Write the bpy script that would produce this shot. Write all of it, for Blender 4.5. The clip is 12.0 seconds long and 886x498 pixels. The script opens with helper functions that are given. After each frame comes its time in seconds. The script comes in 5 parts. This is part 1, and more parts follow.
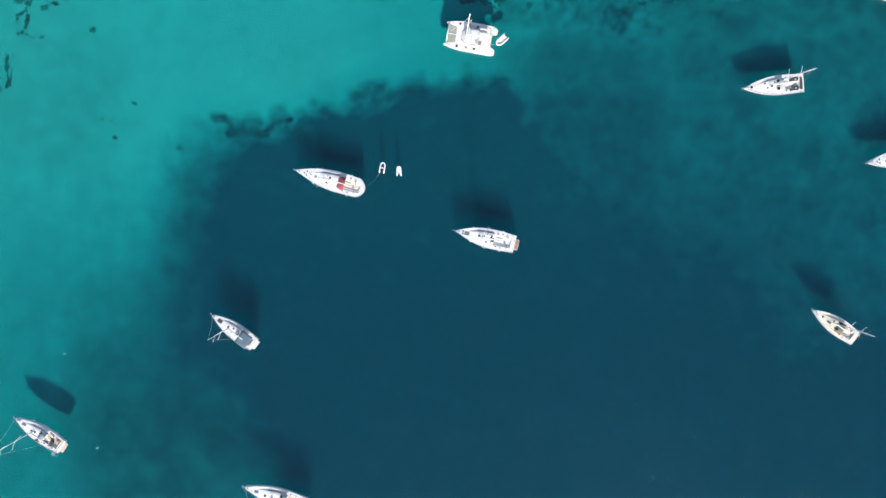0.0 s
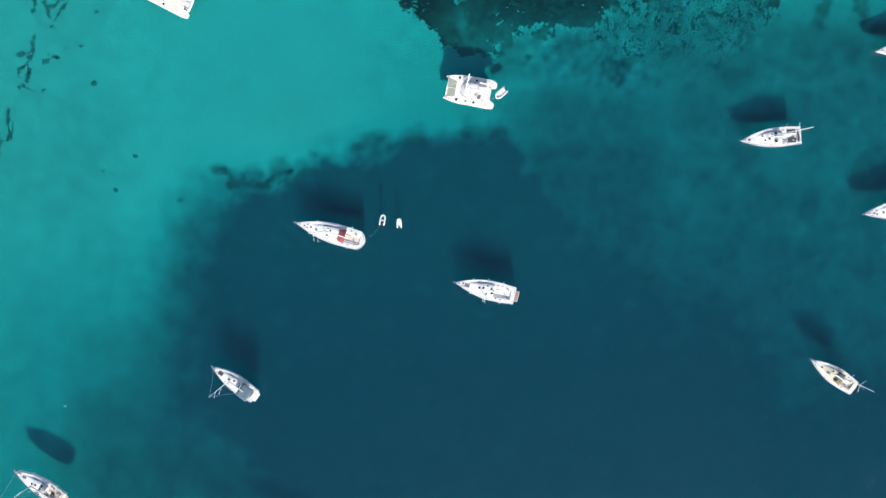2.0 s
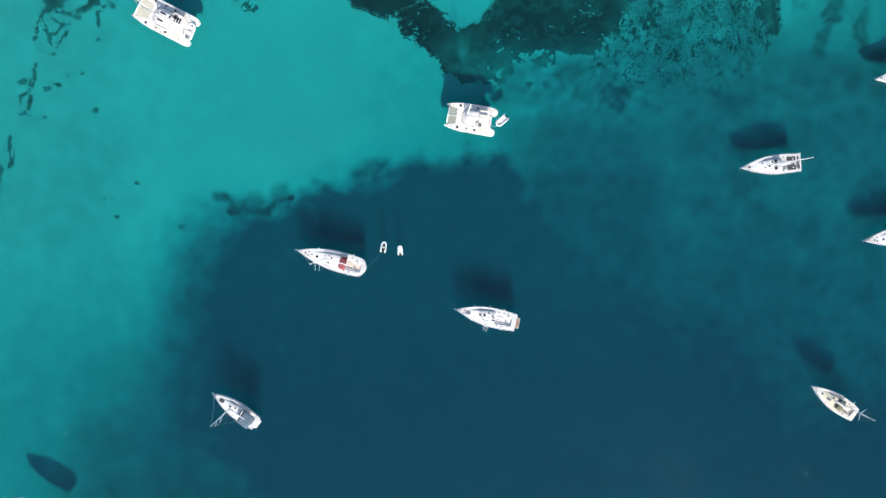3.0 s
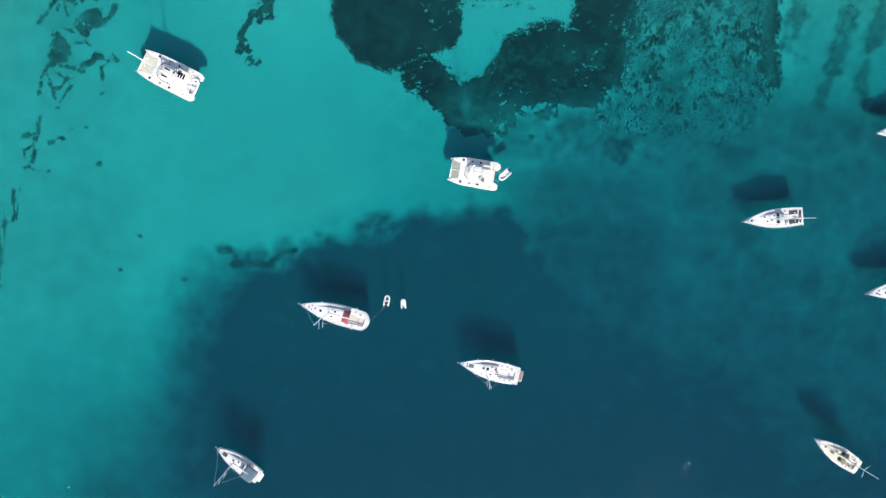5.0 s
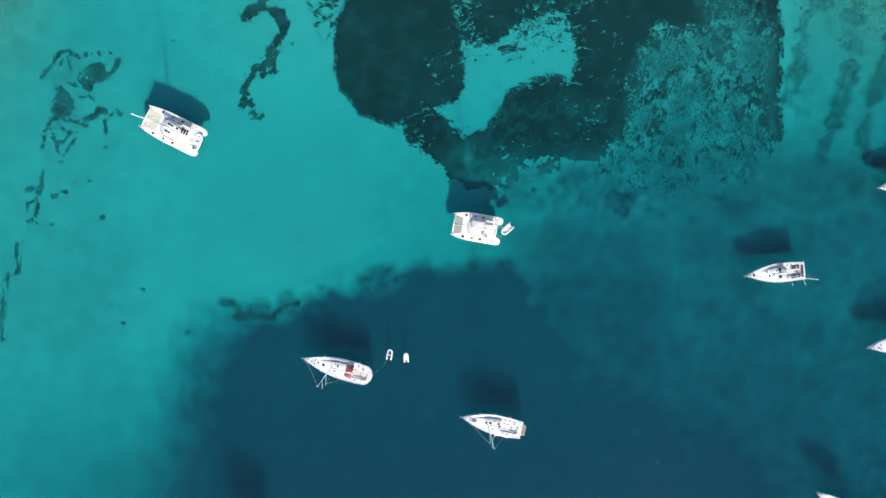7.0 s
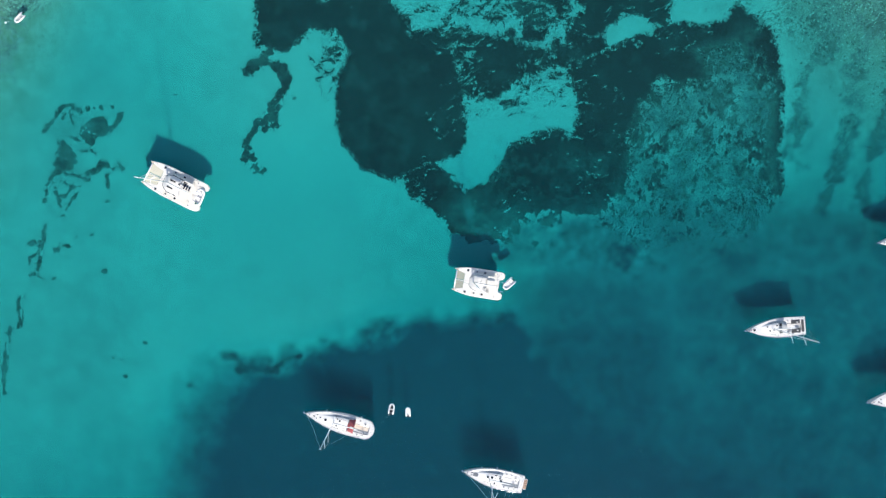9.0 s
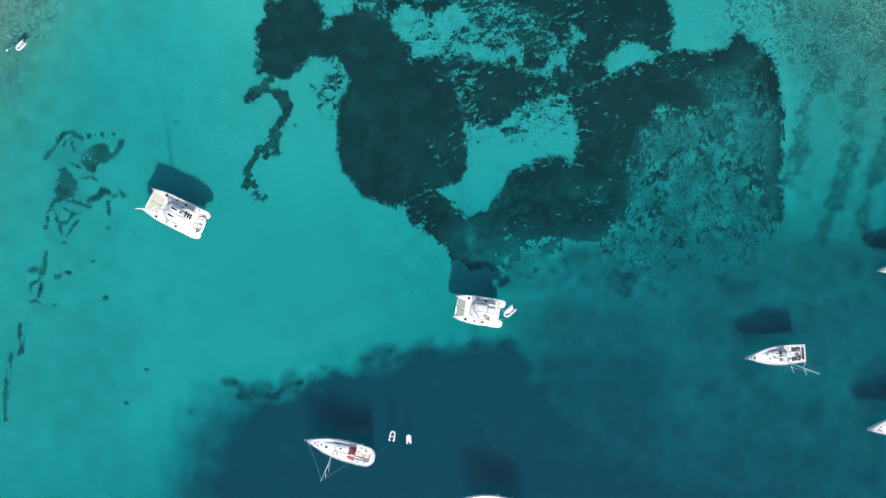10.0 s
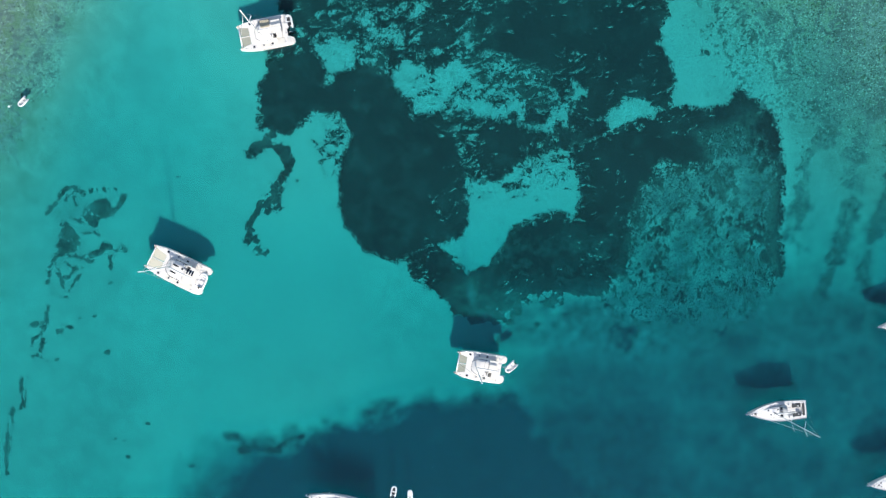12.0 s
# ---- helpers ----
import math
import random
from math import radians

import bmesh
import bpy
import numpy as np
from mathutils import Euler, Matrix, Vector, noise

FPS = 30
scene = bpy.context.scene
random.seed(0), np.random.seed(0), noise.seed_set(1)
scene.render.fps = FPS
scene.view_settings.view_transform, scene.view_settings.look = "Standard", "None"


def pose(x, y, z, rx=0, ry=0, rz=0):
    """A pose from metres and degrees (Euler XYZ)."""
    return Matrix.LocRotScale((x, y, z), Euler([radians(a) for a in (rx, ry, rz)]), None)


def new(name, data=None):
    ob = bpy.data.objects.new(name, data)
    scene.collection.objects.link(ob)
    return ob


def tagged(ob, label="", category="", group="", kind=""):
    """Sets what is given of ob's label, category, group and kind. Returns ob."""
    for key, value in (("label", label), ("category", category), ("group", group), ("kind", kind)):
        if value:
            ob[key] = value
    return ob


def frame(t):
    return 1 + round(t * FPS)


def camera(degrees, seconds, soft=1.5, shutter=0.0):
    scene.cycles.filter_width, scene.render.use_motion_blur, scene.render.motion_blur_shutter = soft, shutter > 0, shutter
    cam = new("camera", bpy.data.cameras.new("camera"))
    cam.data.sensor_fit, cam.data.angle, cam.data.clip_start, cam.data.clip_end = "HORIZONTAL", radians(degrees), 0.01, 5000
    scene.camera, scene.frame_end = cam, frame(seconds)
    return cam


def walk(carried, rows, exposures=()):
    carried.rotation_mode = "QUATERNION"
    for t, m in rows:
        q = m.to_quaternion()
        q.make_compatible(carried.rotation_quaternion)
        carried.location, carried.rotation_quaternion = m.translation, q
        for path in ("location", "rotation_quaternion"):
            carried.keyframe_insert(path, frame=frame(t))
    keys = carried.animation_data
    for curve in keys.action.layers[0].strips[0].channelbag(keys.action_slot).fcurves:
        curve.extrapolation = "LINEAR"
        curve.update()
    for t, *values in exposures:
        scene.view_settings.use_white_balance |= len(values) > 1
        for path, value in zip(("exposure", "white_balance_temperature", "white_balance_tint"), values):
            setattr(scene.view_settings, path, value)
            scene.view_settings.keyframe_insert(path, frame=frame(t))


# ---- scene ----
import itertools

cam = camera(62.0, 12.0, soft=1.3)
PATH = [
    (0.0, 1.028, 2.977, 153.655, -3.042, 0.328, -1.627),
    (0.5, 1.009, 5.299, 153.662, -2.945, 0.275, -1.677),
    (1.0, 0.982, 7.623, 153.680, -2.817, 0.230, -1.722),
    (1.5, 0.926, 9.949, 153.709, -2.663, 0.198, -1.779),
    (2.0, 0.806, 12.287, 153.726, -2.484, 0.144, -1.813),
    (2.5, 0.670, 14.636, 153.739, -2.310, 0.099, -1.858),
    (3.0, 0.533, 17.017, 153.739, -2.146, 0.062, -1.852),
    (3.5, 0.403, 19.465, 153.723, -2.007, 0.043, -1.879),
    (5.5, -0.007, 29.560, 153.651, -1.619, -0.003, -1.937),
    (6.0, -0.097, 32.182, 153.644, -1.555, -0.017, -1.956),
    (6.5, -0.202, 34.902, 153.637, -1.508, -0.033, -1.949),
    (7.0, -0.310, 37.706, 153.642, -1.470, -0.061, -1.937),
    (9.0, -0.688, 49.245, 153.704, -1.507, -0.207, -1.928),
    (9.5, -0.748, 52.172, 153.718, -1.529, -0.222, -1.869),
    (10.0, -0.798, 55.111, 153.736, -1.548, -0.255, -1.882),
    (10.5, -0.857, 58.046, 153.762, -1.558, -0.297, -1.852),
    (11.0, -0.910, 60.959, 153.752, -1.558, -0.320, -1.826),
    (11.5, -0.960, 63.845, 153.722, -1.555, -0.343, -1.820),
    (12.0, -1.019, 66.712, 153.689, -1.522, -0.352, -1.822),
]
walk(cam, [(t, pose(x, y, z, rx, ry, rz)) for t, x, y, z, rx, ry, rz in PATH])

# ---- sky, sun ----
SUN_DIR = Vector((-0.09, 1.0, -0.77)).normalized()      # the way the sunlight travels
world = bpy.data.worlds.new("sky")
world.use_nodes = True
scene.world = world
wn = world.node_tree.nodes
wn.clear()
sky = wn.new("ShaderNodeTexSky")
sky.sky_type = "NISHITA"
sky.sun_disc = False
sky.sun_elevation = math.asin(-SUN_DIR.z)
sky.sun_rotation = math.atan2(-SUN_DIR.x, -SUN_DIR.y)
sky.dust_density, sky.air_density = 0.6, 1.0
bg = wn.new("ShaderNodeBackground")
bg.inputs["Strength"].default_value = 0.15
wout = wn.new("ShaderNodeOutputWorld")
world.node_tree.links.new(sky.outputs["Color"], bg.inputs["Color"])
world.node_tree.links.new(bg.outputs["Background"], wout.inputs["Surface"])
sun_data = bpy.data.lights.new("sun", "SUN")
sun_data.energy, sun_data.angle, sun_data.color = 4.6, radians(3.8), (1.0, 0.95, 0.88)
sun = new("sun", sun_data)
sun.matrix_world = Matrix.Translation((0, -200, 300)) @ SUN_DIR.to_track_quat("-Z", "Y").to_matrix().to_4x4()
scene.view_settings.exposure = 0.40


# ---- materials ----
def material(name):
    mat = bpy.data.materials.new(name)
    mat.use_nodes = True
    nt = mat.node_tree
    nt.nodes.clear()
    out = nt.nodes.new("ShaderNodeOutputMaterial")
    return mat, nt, out


def node(nt, kind, **values):
    n = nt.nodes.new(kind)
    for key, value in values.items():
        n.inputs[key.replace("_", " ")].default_value = value
    return n


def ramp(nt, source, stops):
    n = nt.nodes.new("ShaderNodeValToRGB")
    while len(n.color_ramp.elements) < len(stops):
        n.color_ramp.elements.new(0.5)
    for e, (p, c) in zip(n.color_ramp.elements, stops):
        e.position, e.color = p, (*c, 1) if len(c) == 3 else c
    nt.links.new(source, n.inputs[0])
    return n.outputs[0]


def mixed(nt, fac, a, b, mode="MIX"):
    n = nt.nodes.new("ShaderNodeMix")
    n.data_type, n.blend_type = "RGBA", mode
    for sock, v in ((n.inputs[0], fac), (n.inputs[6], a), (n.inputs[7], b)):
        if isinstance(v, bpy.types.NodeSocket):
            nt.links.new(v, sock)
        elif isinstance(v, (int, float)):
            sock.default_value = v
        else:
            sock.default_value = (*v, 1)
    return n.outputs[2]


def sums(nt, op, a, b=0.0, c=0.0):
    n = nt.nodes.new("ShaderNodeMath")
    n.operation = op
    for sock, v in zip(n.inputs, (a, b, c)):
        if isinstance(v, bpy.types.NodeSocket):
            nt.links.new(v, sock)
        else:
            sock.default_value = v
    return n.outputs[0]


def grain(nt, scale, detail=4.0, rough=0.6, distort=0.0, world_space=True):
    n = node(nt, "ShaderNodeTexNoise", Scale=scale, Detail=detail, Roughness=rough, Distortion=distort)
    if world_space:
        g = nt.nodes.new("ShaderNodeNewGeometry")
        nt.links.new(g.outputs["Position"], n.inputs["Vector"])
    else:
        g = nt.nodes.new("ShaderNodeTexCoord")
        nt.links.new(g.outputs["Object"], n.inputs["Vector"])
    return n.outputs["Fac"]


def plain(name, colour, rough=0.5, metal=0.0, vary=0.12, scale=3.0, bump=0.02, dark=0.6):
    """A paint, cloth or metal with grain at two scales and a little wear."""
    mat, nt, out = material(name)
    b = nt.nodes.new("ShaderNodeBsdfPrincipled")
    big = grain(nt, scale * 0.3, 3, world_space=False)
    fine = grain(nt, scale * 8, 5, world_space=False)
    low = tuple(c * dark for c in colour)
    f = sums(nt, "MULTIPLY", sums(nt, "MULTIPLY", big, fine), vary * 4)
    nt.links.new(mixed(nt, f, colour, low), b.inputs["Base Color"])
    b.inputs["Metallic"].default_value = metal
    nt.links.new(sums(nt, "MULTIPLY_ADD", fine, 0.2, rough - 0.1), b.inputs["Roughness"])
    bp = node(nt, "ShaderNodeBump", Strength=0.25, Distance=bump)
    nt.links.new(fine, bp.inputs["Height"])
    nt.links.new(bp.outputs["Normal"], b.inputs["Normal"])
    nt.links.new(b.outputs["BSDF"], out.inputs["Surface"])
    return mat


GELCOAT = plain("white_gelcoat", (0.72, 0.695, 0.675), 0.32, vary=0.05, bump=0.001)
WARM_GELCOAT = plain("ivory_gelcoat", (0.71, 0.67, 0.62), 0.35, vary=0.05, bump=0.001)
NONSKID = plain("white_nonskid_deck", (0.66, 0.64, 0.615), 0.7, vary=0.10, bump=0.004)
CREAM = plain("cream_deck", (0.66, 0.60, 0.44), 0.65, vary=0.12, bump=0.004)
TEAK = plain("weathered_teak", (0.31, 0.20, 0.135), 0.7, vary=0.3, bump=0.006)
PALE_TEAK = plain("bleached_teak", (0.58, 0.47, 0.35), 0.75, vary=0.25, bump=0.006)
ACRYLIC = plain("smoked_acrylic", (0.02, 0.022, 0.025), 0.12, vary=0.1, bump=0.0005)
GREY_ACRYLIC = plain("grey_tinted_acrylic", (0.16, 0.17, 0.18), 0.2, vary=0.1, bump=0.0005)
ALLOY = plain("anodised_alloy", (0.62, 0.63, 0.64), 0.38, 0.6, vary=0.1, bump=0.001)
WHITE_ALLOY = plain("white_painted_alloy", (0.86, 0.86, 0.85), 0.35, vary=0.05, bump=0.001)
STEEL = plain("stainless_steel", (0.68, 0.68, 0.68), 0.22, 0.9, vary=0.05, bump=0.0005)
RED = plain("faded_red_canvas", (0.37, 0.085, 0.09), 0.85, vary=0.25, bump=0.01)
SLATE = plain("slate_blue_canvas", (0.10, 0.15, 0.19), 0.85, vary=0.2, bump=0.01)
SAILCLOTH = plain("white_sailcloth", (0.76, 0.75, 0.72), 0.8, vary=0.1, bump=0.01)
GREYCLOTH = plain("pale_grey_canvas", (0.46, 0.47, 0.47), 0.85, vary=0.2, bump=0.01)
DARKCLOTH = plain("charcoal_canvas", (0.05, 0.052, 0.055), 0.85, vary=0.2, bump=0.01)
CUSHION = plain("beige_cushion", (0.68, 0.58, 0.48), 0.85, vary=0.15, bump=0.01)
RUBBER = plain("pale_grey_rubber_tube", (0.74, 0.74, 0.73), 0.55, vary=0.12, bump=0.003)
BLACK = plain("black_plastic", (0.02, 0.02, 0.022), 0.4, vary=0.1, bump=0.001)
NET = plain("beige_net_cord", (0.62, 0.58, 0.45), 0.85, vary=0.2, bump=0.004)
PALE_CREAM = plain("pale_cream_deck", (0.67, 0.63, 0.56), 0.6, vary=0.08, bump=0.003)
SHADED_SOLE = plain("shaded_sole", (0.22, 0.19, 0.16), 0.75, vary=0.25, bump=0.006)
TAN = plain("tan_canvas", (0.40, 0.35, 0.25), 0.85, vary=0.15, bump=0.01)
GREY_NET = plain("grey_net_cord", (0.34, 0.34, 0.27), 0.85, vary=0.2, bump=0.004)
OLIVE_SHADE = plain("olive_cockpit_shade", (0.20, 0.19, 0.12), 0.85, vary=0.2, bump=0.01)
ROPE = plain("white_rope", (0.62, 0.62, 0.58), 0.85, vary=0.2, bump=0.003)
SOLAR = plain("solar_cells", (0.012, 0.016, 0.035), 0.15, vary=0.2, bump=0.0005)
FLOAT = plain("white_float_plastic", (0.78, 0.78, 0.76), 0.45, vary=0.1, bump=0.001)


def seagrass_material():
    mat, nt, out = material("seagrass")
    b = nt.nodes.new("ShaderNodeBsdfPrincipled")
    big = grain(nt, 0.10, 3)
    fine = grain(nt, 1.5, 5, 0.7)
    c = mixed(nt, ramp(nt, big, [(0.35, (0, 0, 0)), (0.7, (1, 1, 1))]), (0.056, 0.037, 0.035), (0.074, 0.056, 0.051))
    c = mixed(nt, ramp(nt, fine, [(0.5, (0, 0, 0)), (0.8, (1, 1, 1))]), c, (0.085, 0.085, 0.07))
    dense = nt.nodes.new("ShaderNodeAttribute")
    dense.attribute_name = "growth"
    bare = sums(nt, "MULTIPLY", sums(nt, "SUBTRACT", 1.0, dense.outputs["Fac"]), sums(nt, "MULTIPLY_ADD", fine, 0.9, 0.35))
    bare.node.use_clamp = True
    c = mixed(nt, bare, c, (0.46, 0.47, 0.38))
    nt.links.new(c, b.inputs["Base Color"])
    b.inputs["Roughness"].default_value = 0.9
    b.inputs["Specular IOR Level"].default_value = 0.1
    bp = node(nt, "ShaderNodeBump", Strength=0.5, Distance=0.12)
    nt.links.new(fine, bp.inputs["Height"])
    nt.links.new(bp.outputs["Normal"], b.inputs["Normal"])
    nt.links.new(b.outputs["BSDF"], out.inputs["Surface"])
    return mat


def seabed_material():
    """Pale sand, with a dark growth of weed ("cover", which also holds a painted yacht shadow) and brown-green stony
    ground ("rock") in patches.
    """
    mat, nt, out = material("sandy_seabed")
    b = nt.nodes.new("ShaderNodeBsdfPrincipled")
    cover = nt.nodes.new("ShaderNodeAttribute")
    cover.attribute_name = "cover"
    rock = nt.nodes.new("ShaderNodeAttribute")
    rock.attribute_name = "rock"
    broad = grain(nt, 0.035, 4, 0.55, 0.4)
    patch = grain(nt, 0.28, 5, 0.6, 0.5)
    fine = grain(nt, 1.6, 4, 0.7, 0.3)
    sand = mixed(nt, ramp(nt, broad, [(0.3, (0, 0, 0)), (0.7, (1, 1, 1))]), (0.52, 0.54, 0.44), (0.63, 0.63, 0.50))
    sand = mixed(nt, ramp(nt, fine, [(0.45, (0, 0, 0)), (0.8, (0.5, 0.5, 0.5))]), sand, (0.44, 0.45, 0.38))
    weed = mixed(nt, patch, (0.038, 0.043, 0.052), (0.060, 0.068, 0.077))
    grit = grain(nt, 2.1, 4, 0.8, 0.2)
    pebble = nt.nodes.new("ShaderNodeAttribute")
    pebble.attribute_name = "pebble"
    stony_sand = mixed(nt, ramp(nt, grit, [(0.36, (0, 0, 0)), (0.60, (1, 1, 1))]), (0.23, 0.25, 0.20), (0.76, 0.74, 0.64))
    sand = mixed(nt, sums(nt, "MULTIPLY", pebble.outputs["Fac"], sums(nt, "MULTIPLY_ADD", patch, 1.0, 0.25)), sand, stony_sand)
    stone = mixed(nt, ramp(nt, grit, [(0.36, (0, 0, 0)), (0.62, (1, 1, 1))]), (0.10, 0.12, 0.07), (0.46, 0.46, 0.30))
    stone = mixed(nt, ramp(nt, patch, [(0.40, (0, 0, 0)), (0.66, (1, 1, 1))]), stone, (0.26, 0.29, 0.17))
    rfac = sums(nt, "MULTIPLY", rock.outputs["Fac"], sums(nt, "MULTIPLY_ADD", patch, 1.6, 0.35))
    rfac.node.use_clamp = True
    c = mixed(nt, rfac, sand, stone)
    wob = sums(nt, "MULTIPLY_ADD", sums(nt, "SUBTRACT", patch, 0.5), 0.5, cover.outputs["Fac"])
    cfac = ramp(nt, wob, [(0.05, (0, 0, 0)), (0.95, (1, 1, 1))])
    c = mixed(nt, cfac, c, weed)
    nt.links.new(c, b.inputs["Base Color"])
    b.inputs["Roughness"].default_value = 0.95
    b.inputs["Specular IOR Level"].default_value = 0.05
    bp = node(nt, "ShaderNodeBump", Strength=0.5, Distance=0.12)
    nt.links.new(fine, bp.inputs["Height"])
    nt.links.new(bp.outputs["Normal"], b.inputs["Normal"])
    nt.links.new(b.outputs["BSDF"], out.inputs["Surface"])
    return mat


def water_material():
    """Clear sea water: it takes the red first as the bed falls away, and mirrors the sky."""
    mat, nt, out = material("sea_water")
    depth_in = nt.nodes.new("ShaderNodeAttribute")
    depth_in.attribute_name = "depth"
    d = depth_in.outputs["Fac"]
    rgb = nt.nodes.new("ShaderNodeCombineColor")
    for i, k in enumerate((0.66, 0.108, 0.085)):
        nt.links.new(sums(nt, "MULTIPLY", sums(nt, "POWER", math.e, sums(nt, "MULTIPLY", d, -k)), 0.895), rgb.inputs[i])
    clear = nt.nodes.new("ShaderNodeBsdfTransparent")
    nt.links.new(rgb.outputs[0], clear.inputs["Color"])
    height = sums(nt, "ADD", sums(nt, "MULTIPLY", grain(nt, 0.9, 2, 0.5), 0.04), sums(nt, "MULTIPLY", grain(nt, 4.2, 2, 0.5, 0.2), 0.03))
    bp = node(nt, "ShaderNodeBump", Strength=1.0, Distance=1.0)
    nt.links.new(height, bp.inputs["Height"])
    gloss = node(nt, "ShaderNodeBsdfGlossy", Roughness=0.03)
    slant = node(nt, "ShaderNodeLayerWeight", Blend=0.5)
    nt.links.new(bp.outputs["Normal"], gloss.inputs["Normal"])
    mirror = sums(nt, "MULTIPLY_ADD", sums(nt, "POWER", slant.outputs["Facing"], 5.0), 0.98, 0.02)
    last = nt.nodes.new("ShaderNodeMixShader")
    nt.links.new(mirror, last.inputs[0])
    # faint even white share painted in like haze, to lift the darks
    veil = node(nt, "ShaderNodeBsdfDiffuse", Color=(0.9, 0.9, 0.85, 1))
    body = node(nt, "ShaderNodeMixShader", Fac=0.0020)
    nt.links.new(clear.outputs[0], body.inputs[1])
    nt.links.new(veil.outputs[0], body.inputs[2])
    nt.links.new(body.outputs[0], last.inputs[1])
    nt.links.new(gloss.outputs[0], last.inputs[2])
    nt.links.new(last.outputs[0], out.inputs["Surface"])
    return mat


def murk_material():
    """Diffuse blue that stands in for light scattered in the water over the bed, thicker where it is deeper."""
    mat, nt, out = material("water_scatter")
    depth_in = nt.nodes.new("ShaderNodeAttribute")
    depth_in.attribute_name = "murk"
    clear = nt.nodes.new("ShaderNodeBsdfTransparent")
    murk = node(nt, "ShaderNodeBsdfDiffuse", Color=(0.42, 0.575, 0.65, 1))
    upright = nt.nodes.new("ShaderNodeCombineXYZ")
    upright.inputs["Z"].default_value = 1.0
    nt.links.new(upright.outputs[0], murk.inputs["Normal"])
    body = nt.nodes.new("ShaderNodeMixShader")
    nt.links.new(depth_in.outputs["Fac"], body.inputs[0])
    nt.links.new(clear.outputs[0], body.inputs[1])
    nt.links.new(murk.outputs[0], body.inputs[2])
    nt.links.new(body.outputs[0], out.inputs["Surface"])
    return mat


def ripple_material():
    """Small clear wave faces that flash where they mirror the sun."""
    mat, nt, out = material("ripple_faces")
    clear = nt.nodes.new("ShaderNodeBsdfTransparent")
    gloss = node(nt, "ShaderNodeBsdfGlossy", Roughness=0.08)
    slant = node(nt, "ShaderNodeLayerWeight", Blend=0.5)
    last = nt.nodes.new("ShaderNodeMixShader")
    nt.links.new(sums(nt, "MULTIPLY_ADD", sums(nt, "POWER", slant.outputs["Facing"], 5.0), 0.98, 0.02), last.inputs[0])
    nt.links.new(clear.outputs[0], last.inputs[1])
    nt.links.new(gloss.outputs[0], last.inputs[2])
    nt.links.new(last.outputs[0], out.inputs["Surface"])
    return mat


SEAGRASS, SEABED, WATER = seagrass_material(), seabed_material(), water_material()


# ---- the bay: noise, outlines, depth ----
def value_noise(x, y, seed):
    xi, yi = np.floor(x).astype(np.int64), np.floor(y).astype(np.int64)
    fx, fy = x - xi, y - yi
    fx, fy = fx * fx * (3 - 2 * fx), fy * fy * (3 - 2 * fy)

    def cell(i, j):
        h = (i * 374761393 + j * 668265263 + seed * 1442695) & 0xFFFFFFFF
        h = ((h ^ (h >> 13)) * 1274126177) & 0xFFFFFFFF
        return ((h ^ (h >> 16)) & 0xFFFF) / 32767.5 - 1
    a = cell(xi, yi) * (1 - fx) + cell(xi + 1, yi) * fx
    b = cell(xi, yi + 1) * (1 - fx) + cell(xi + 1, yi + 1) * fx
    return a * (1 - fy) + b * fy


def fbm(x, y, size, octaves=4, seed=0, gain=0.55):
    total, amp, top = np.zeros_like(x), 1.0, 0.0
    for o in range(octaves):
        c, s = math.cos(o * 1.1 + 0.3), math.sin(o * 1.1 + 0.3)
        total += amp * value_noise((c * x - s * y) / size, (s * x + c * y) / size, seed + 17 * o)
        top += amp
        amp *= gain
        size *= 0.5
    return total / top


def inside(x, y, outline):
    """How far a place lies inside an outline, in metres; minus outside."""
    pts = np.array(outline, float).reshape(-1, 2)
    best = np.full(x.shape, 1e9)
    within = np.zeros(x.shape, bool)
    for (ax, ay), (bx, by) in zip(pts, np.roll(pts, -1, 0)):
        ex, ey = bx - ax, by - ay
        k = np.clip(((x - ax) * ex + (y - ay) * ey) / (ex * ex + ey * ey), 0, 1)
        best = np.minimum(best, np.hypot(x - ax - k * ex, y - ay - k * ey))
        if ay != by:
            within ^= ((ay > y) != (by > y)) & (x < (bx - ax) * (y - ay) / (by - ay) + ax)
    return np.where(within, best, -best)


def strand(x, y, line, radius):
    """The same for a strip of that half-width along a line."""
    pts = np.array(line, float).reshape(-1, 2)
    best = np.full(x.shape, 1e9)
    for (ax, ay), (bx, by) in zip(pts[:-1], pts[1:]):
        ex, ey = bx - ax, by - ay
        k = np.clip(((x - ax) * ex + (y - ay) * ey) / (ex * ex + ey * ey), 0, 1)
        best = np.minimum(best, np.hypot(x - ax - k * ex, y - ay - k * ey))
    return radius - best


def smooth(a, b, v):
    k = np.clip((v - a) / (b - a), 0, 1)
    return k * k * (3 - 2 * k)


NECK = [(26.6, 84.4), (30.2, 85.8), (34.1, 87.3)]
SAND_A = [(-9.9, 99.8), (-6.5, 102.6), (-1.7, 100.5), (3.2, 103.4), (6.1, 106.6), (5.8, 103.6), (5.7, 99.3), (3.9, 96.1), (0.9, 91.8), (-3, 90.3), (-5.4, 91.6), (-6.7, 94.9), (-9.6, 96.5)]
SAND_B = [(0.9, 93.3), (3.8, 94.3), (7.7, 94.4), (12.6, 92.8), (17.4, 93.2), (18.8, 90.8), (17.2, 87), (15.4, 90), (12, 88.4), (8.5, 89.7), (4.5, 91)]
SAND_C = [(20.1, 87.9), (24.6, 91.6), (27.5, 92.5), (28.3, 86.7), (25, 87.7), (22, 84.5)]
SAND_D = [(-21.6, 111.3), (-17.6, 112.6), (-13.4, 112.9), (-13.9, 109.6), (-18.3, 110), (-21.5, 109.8)]
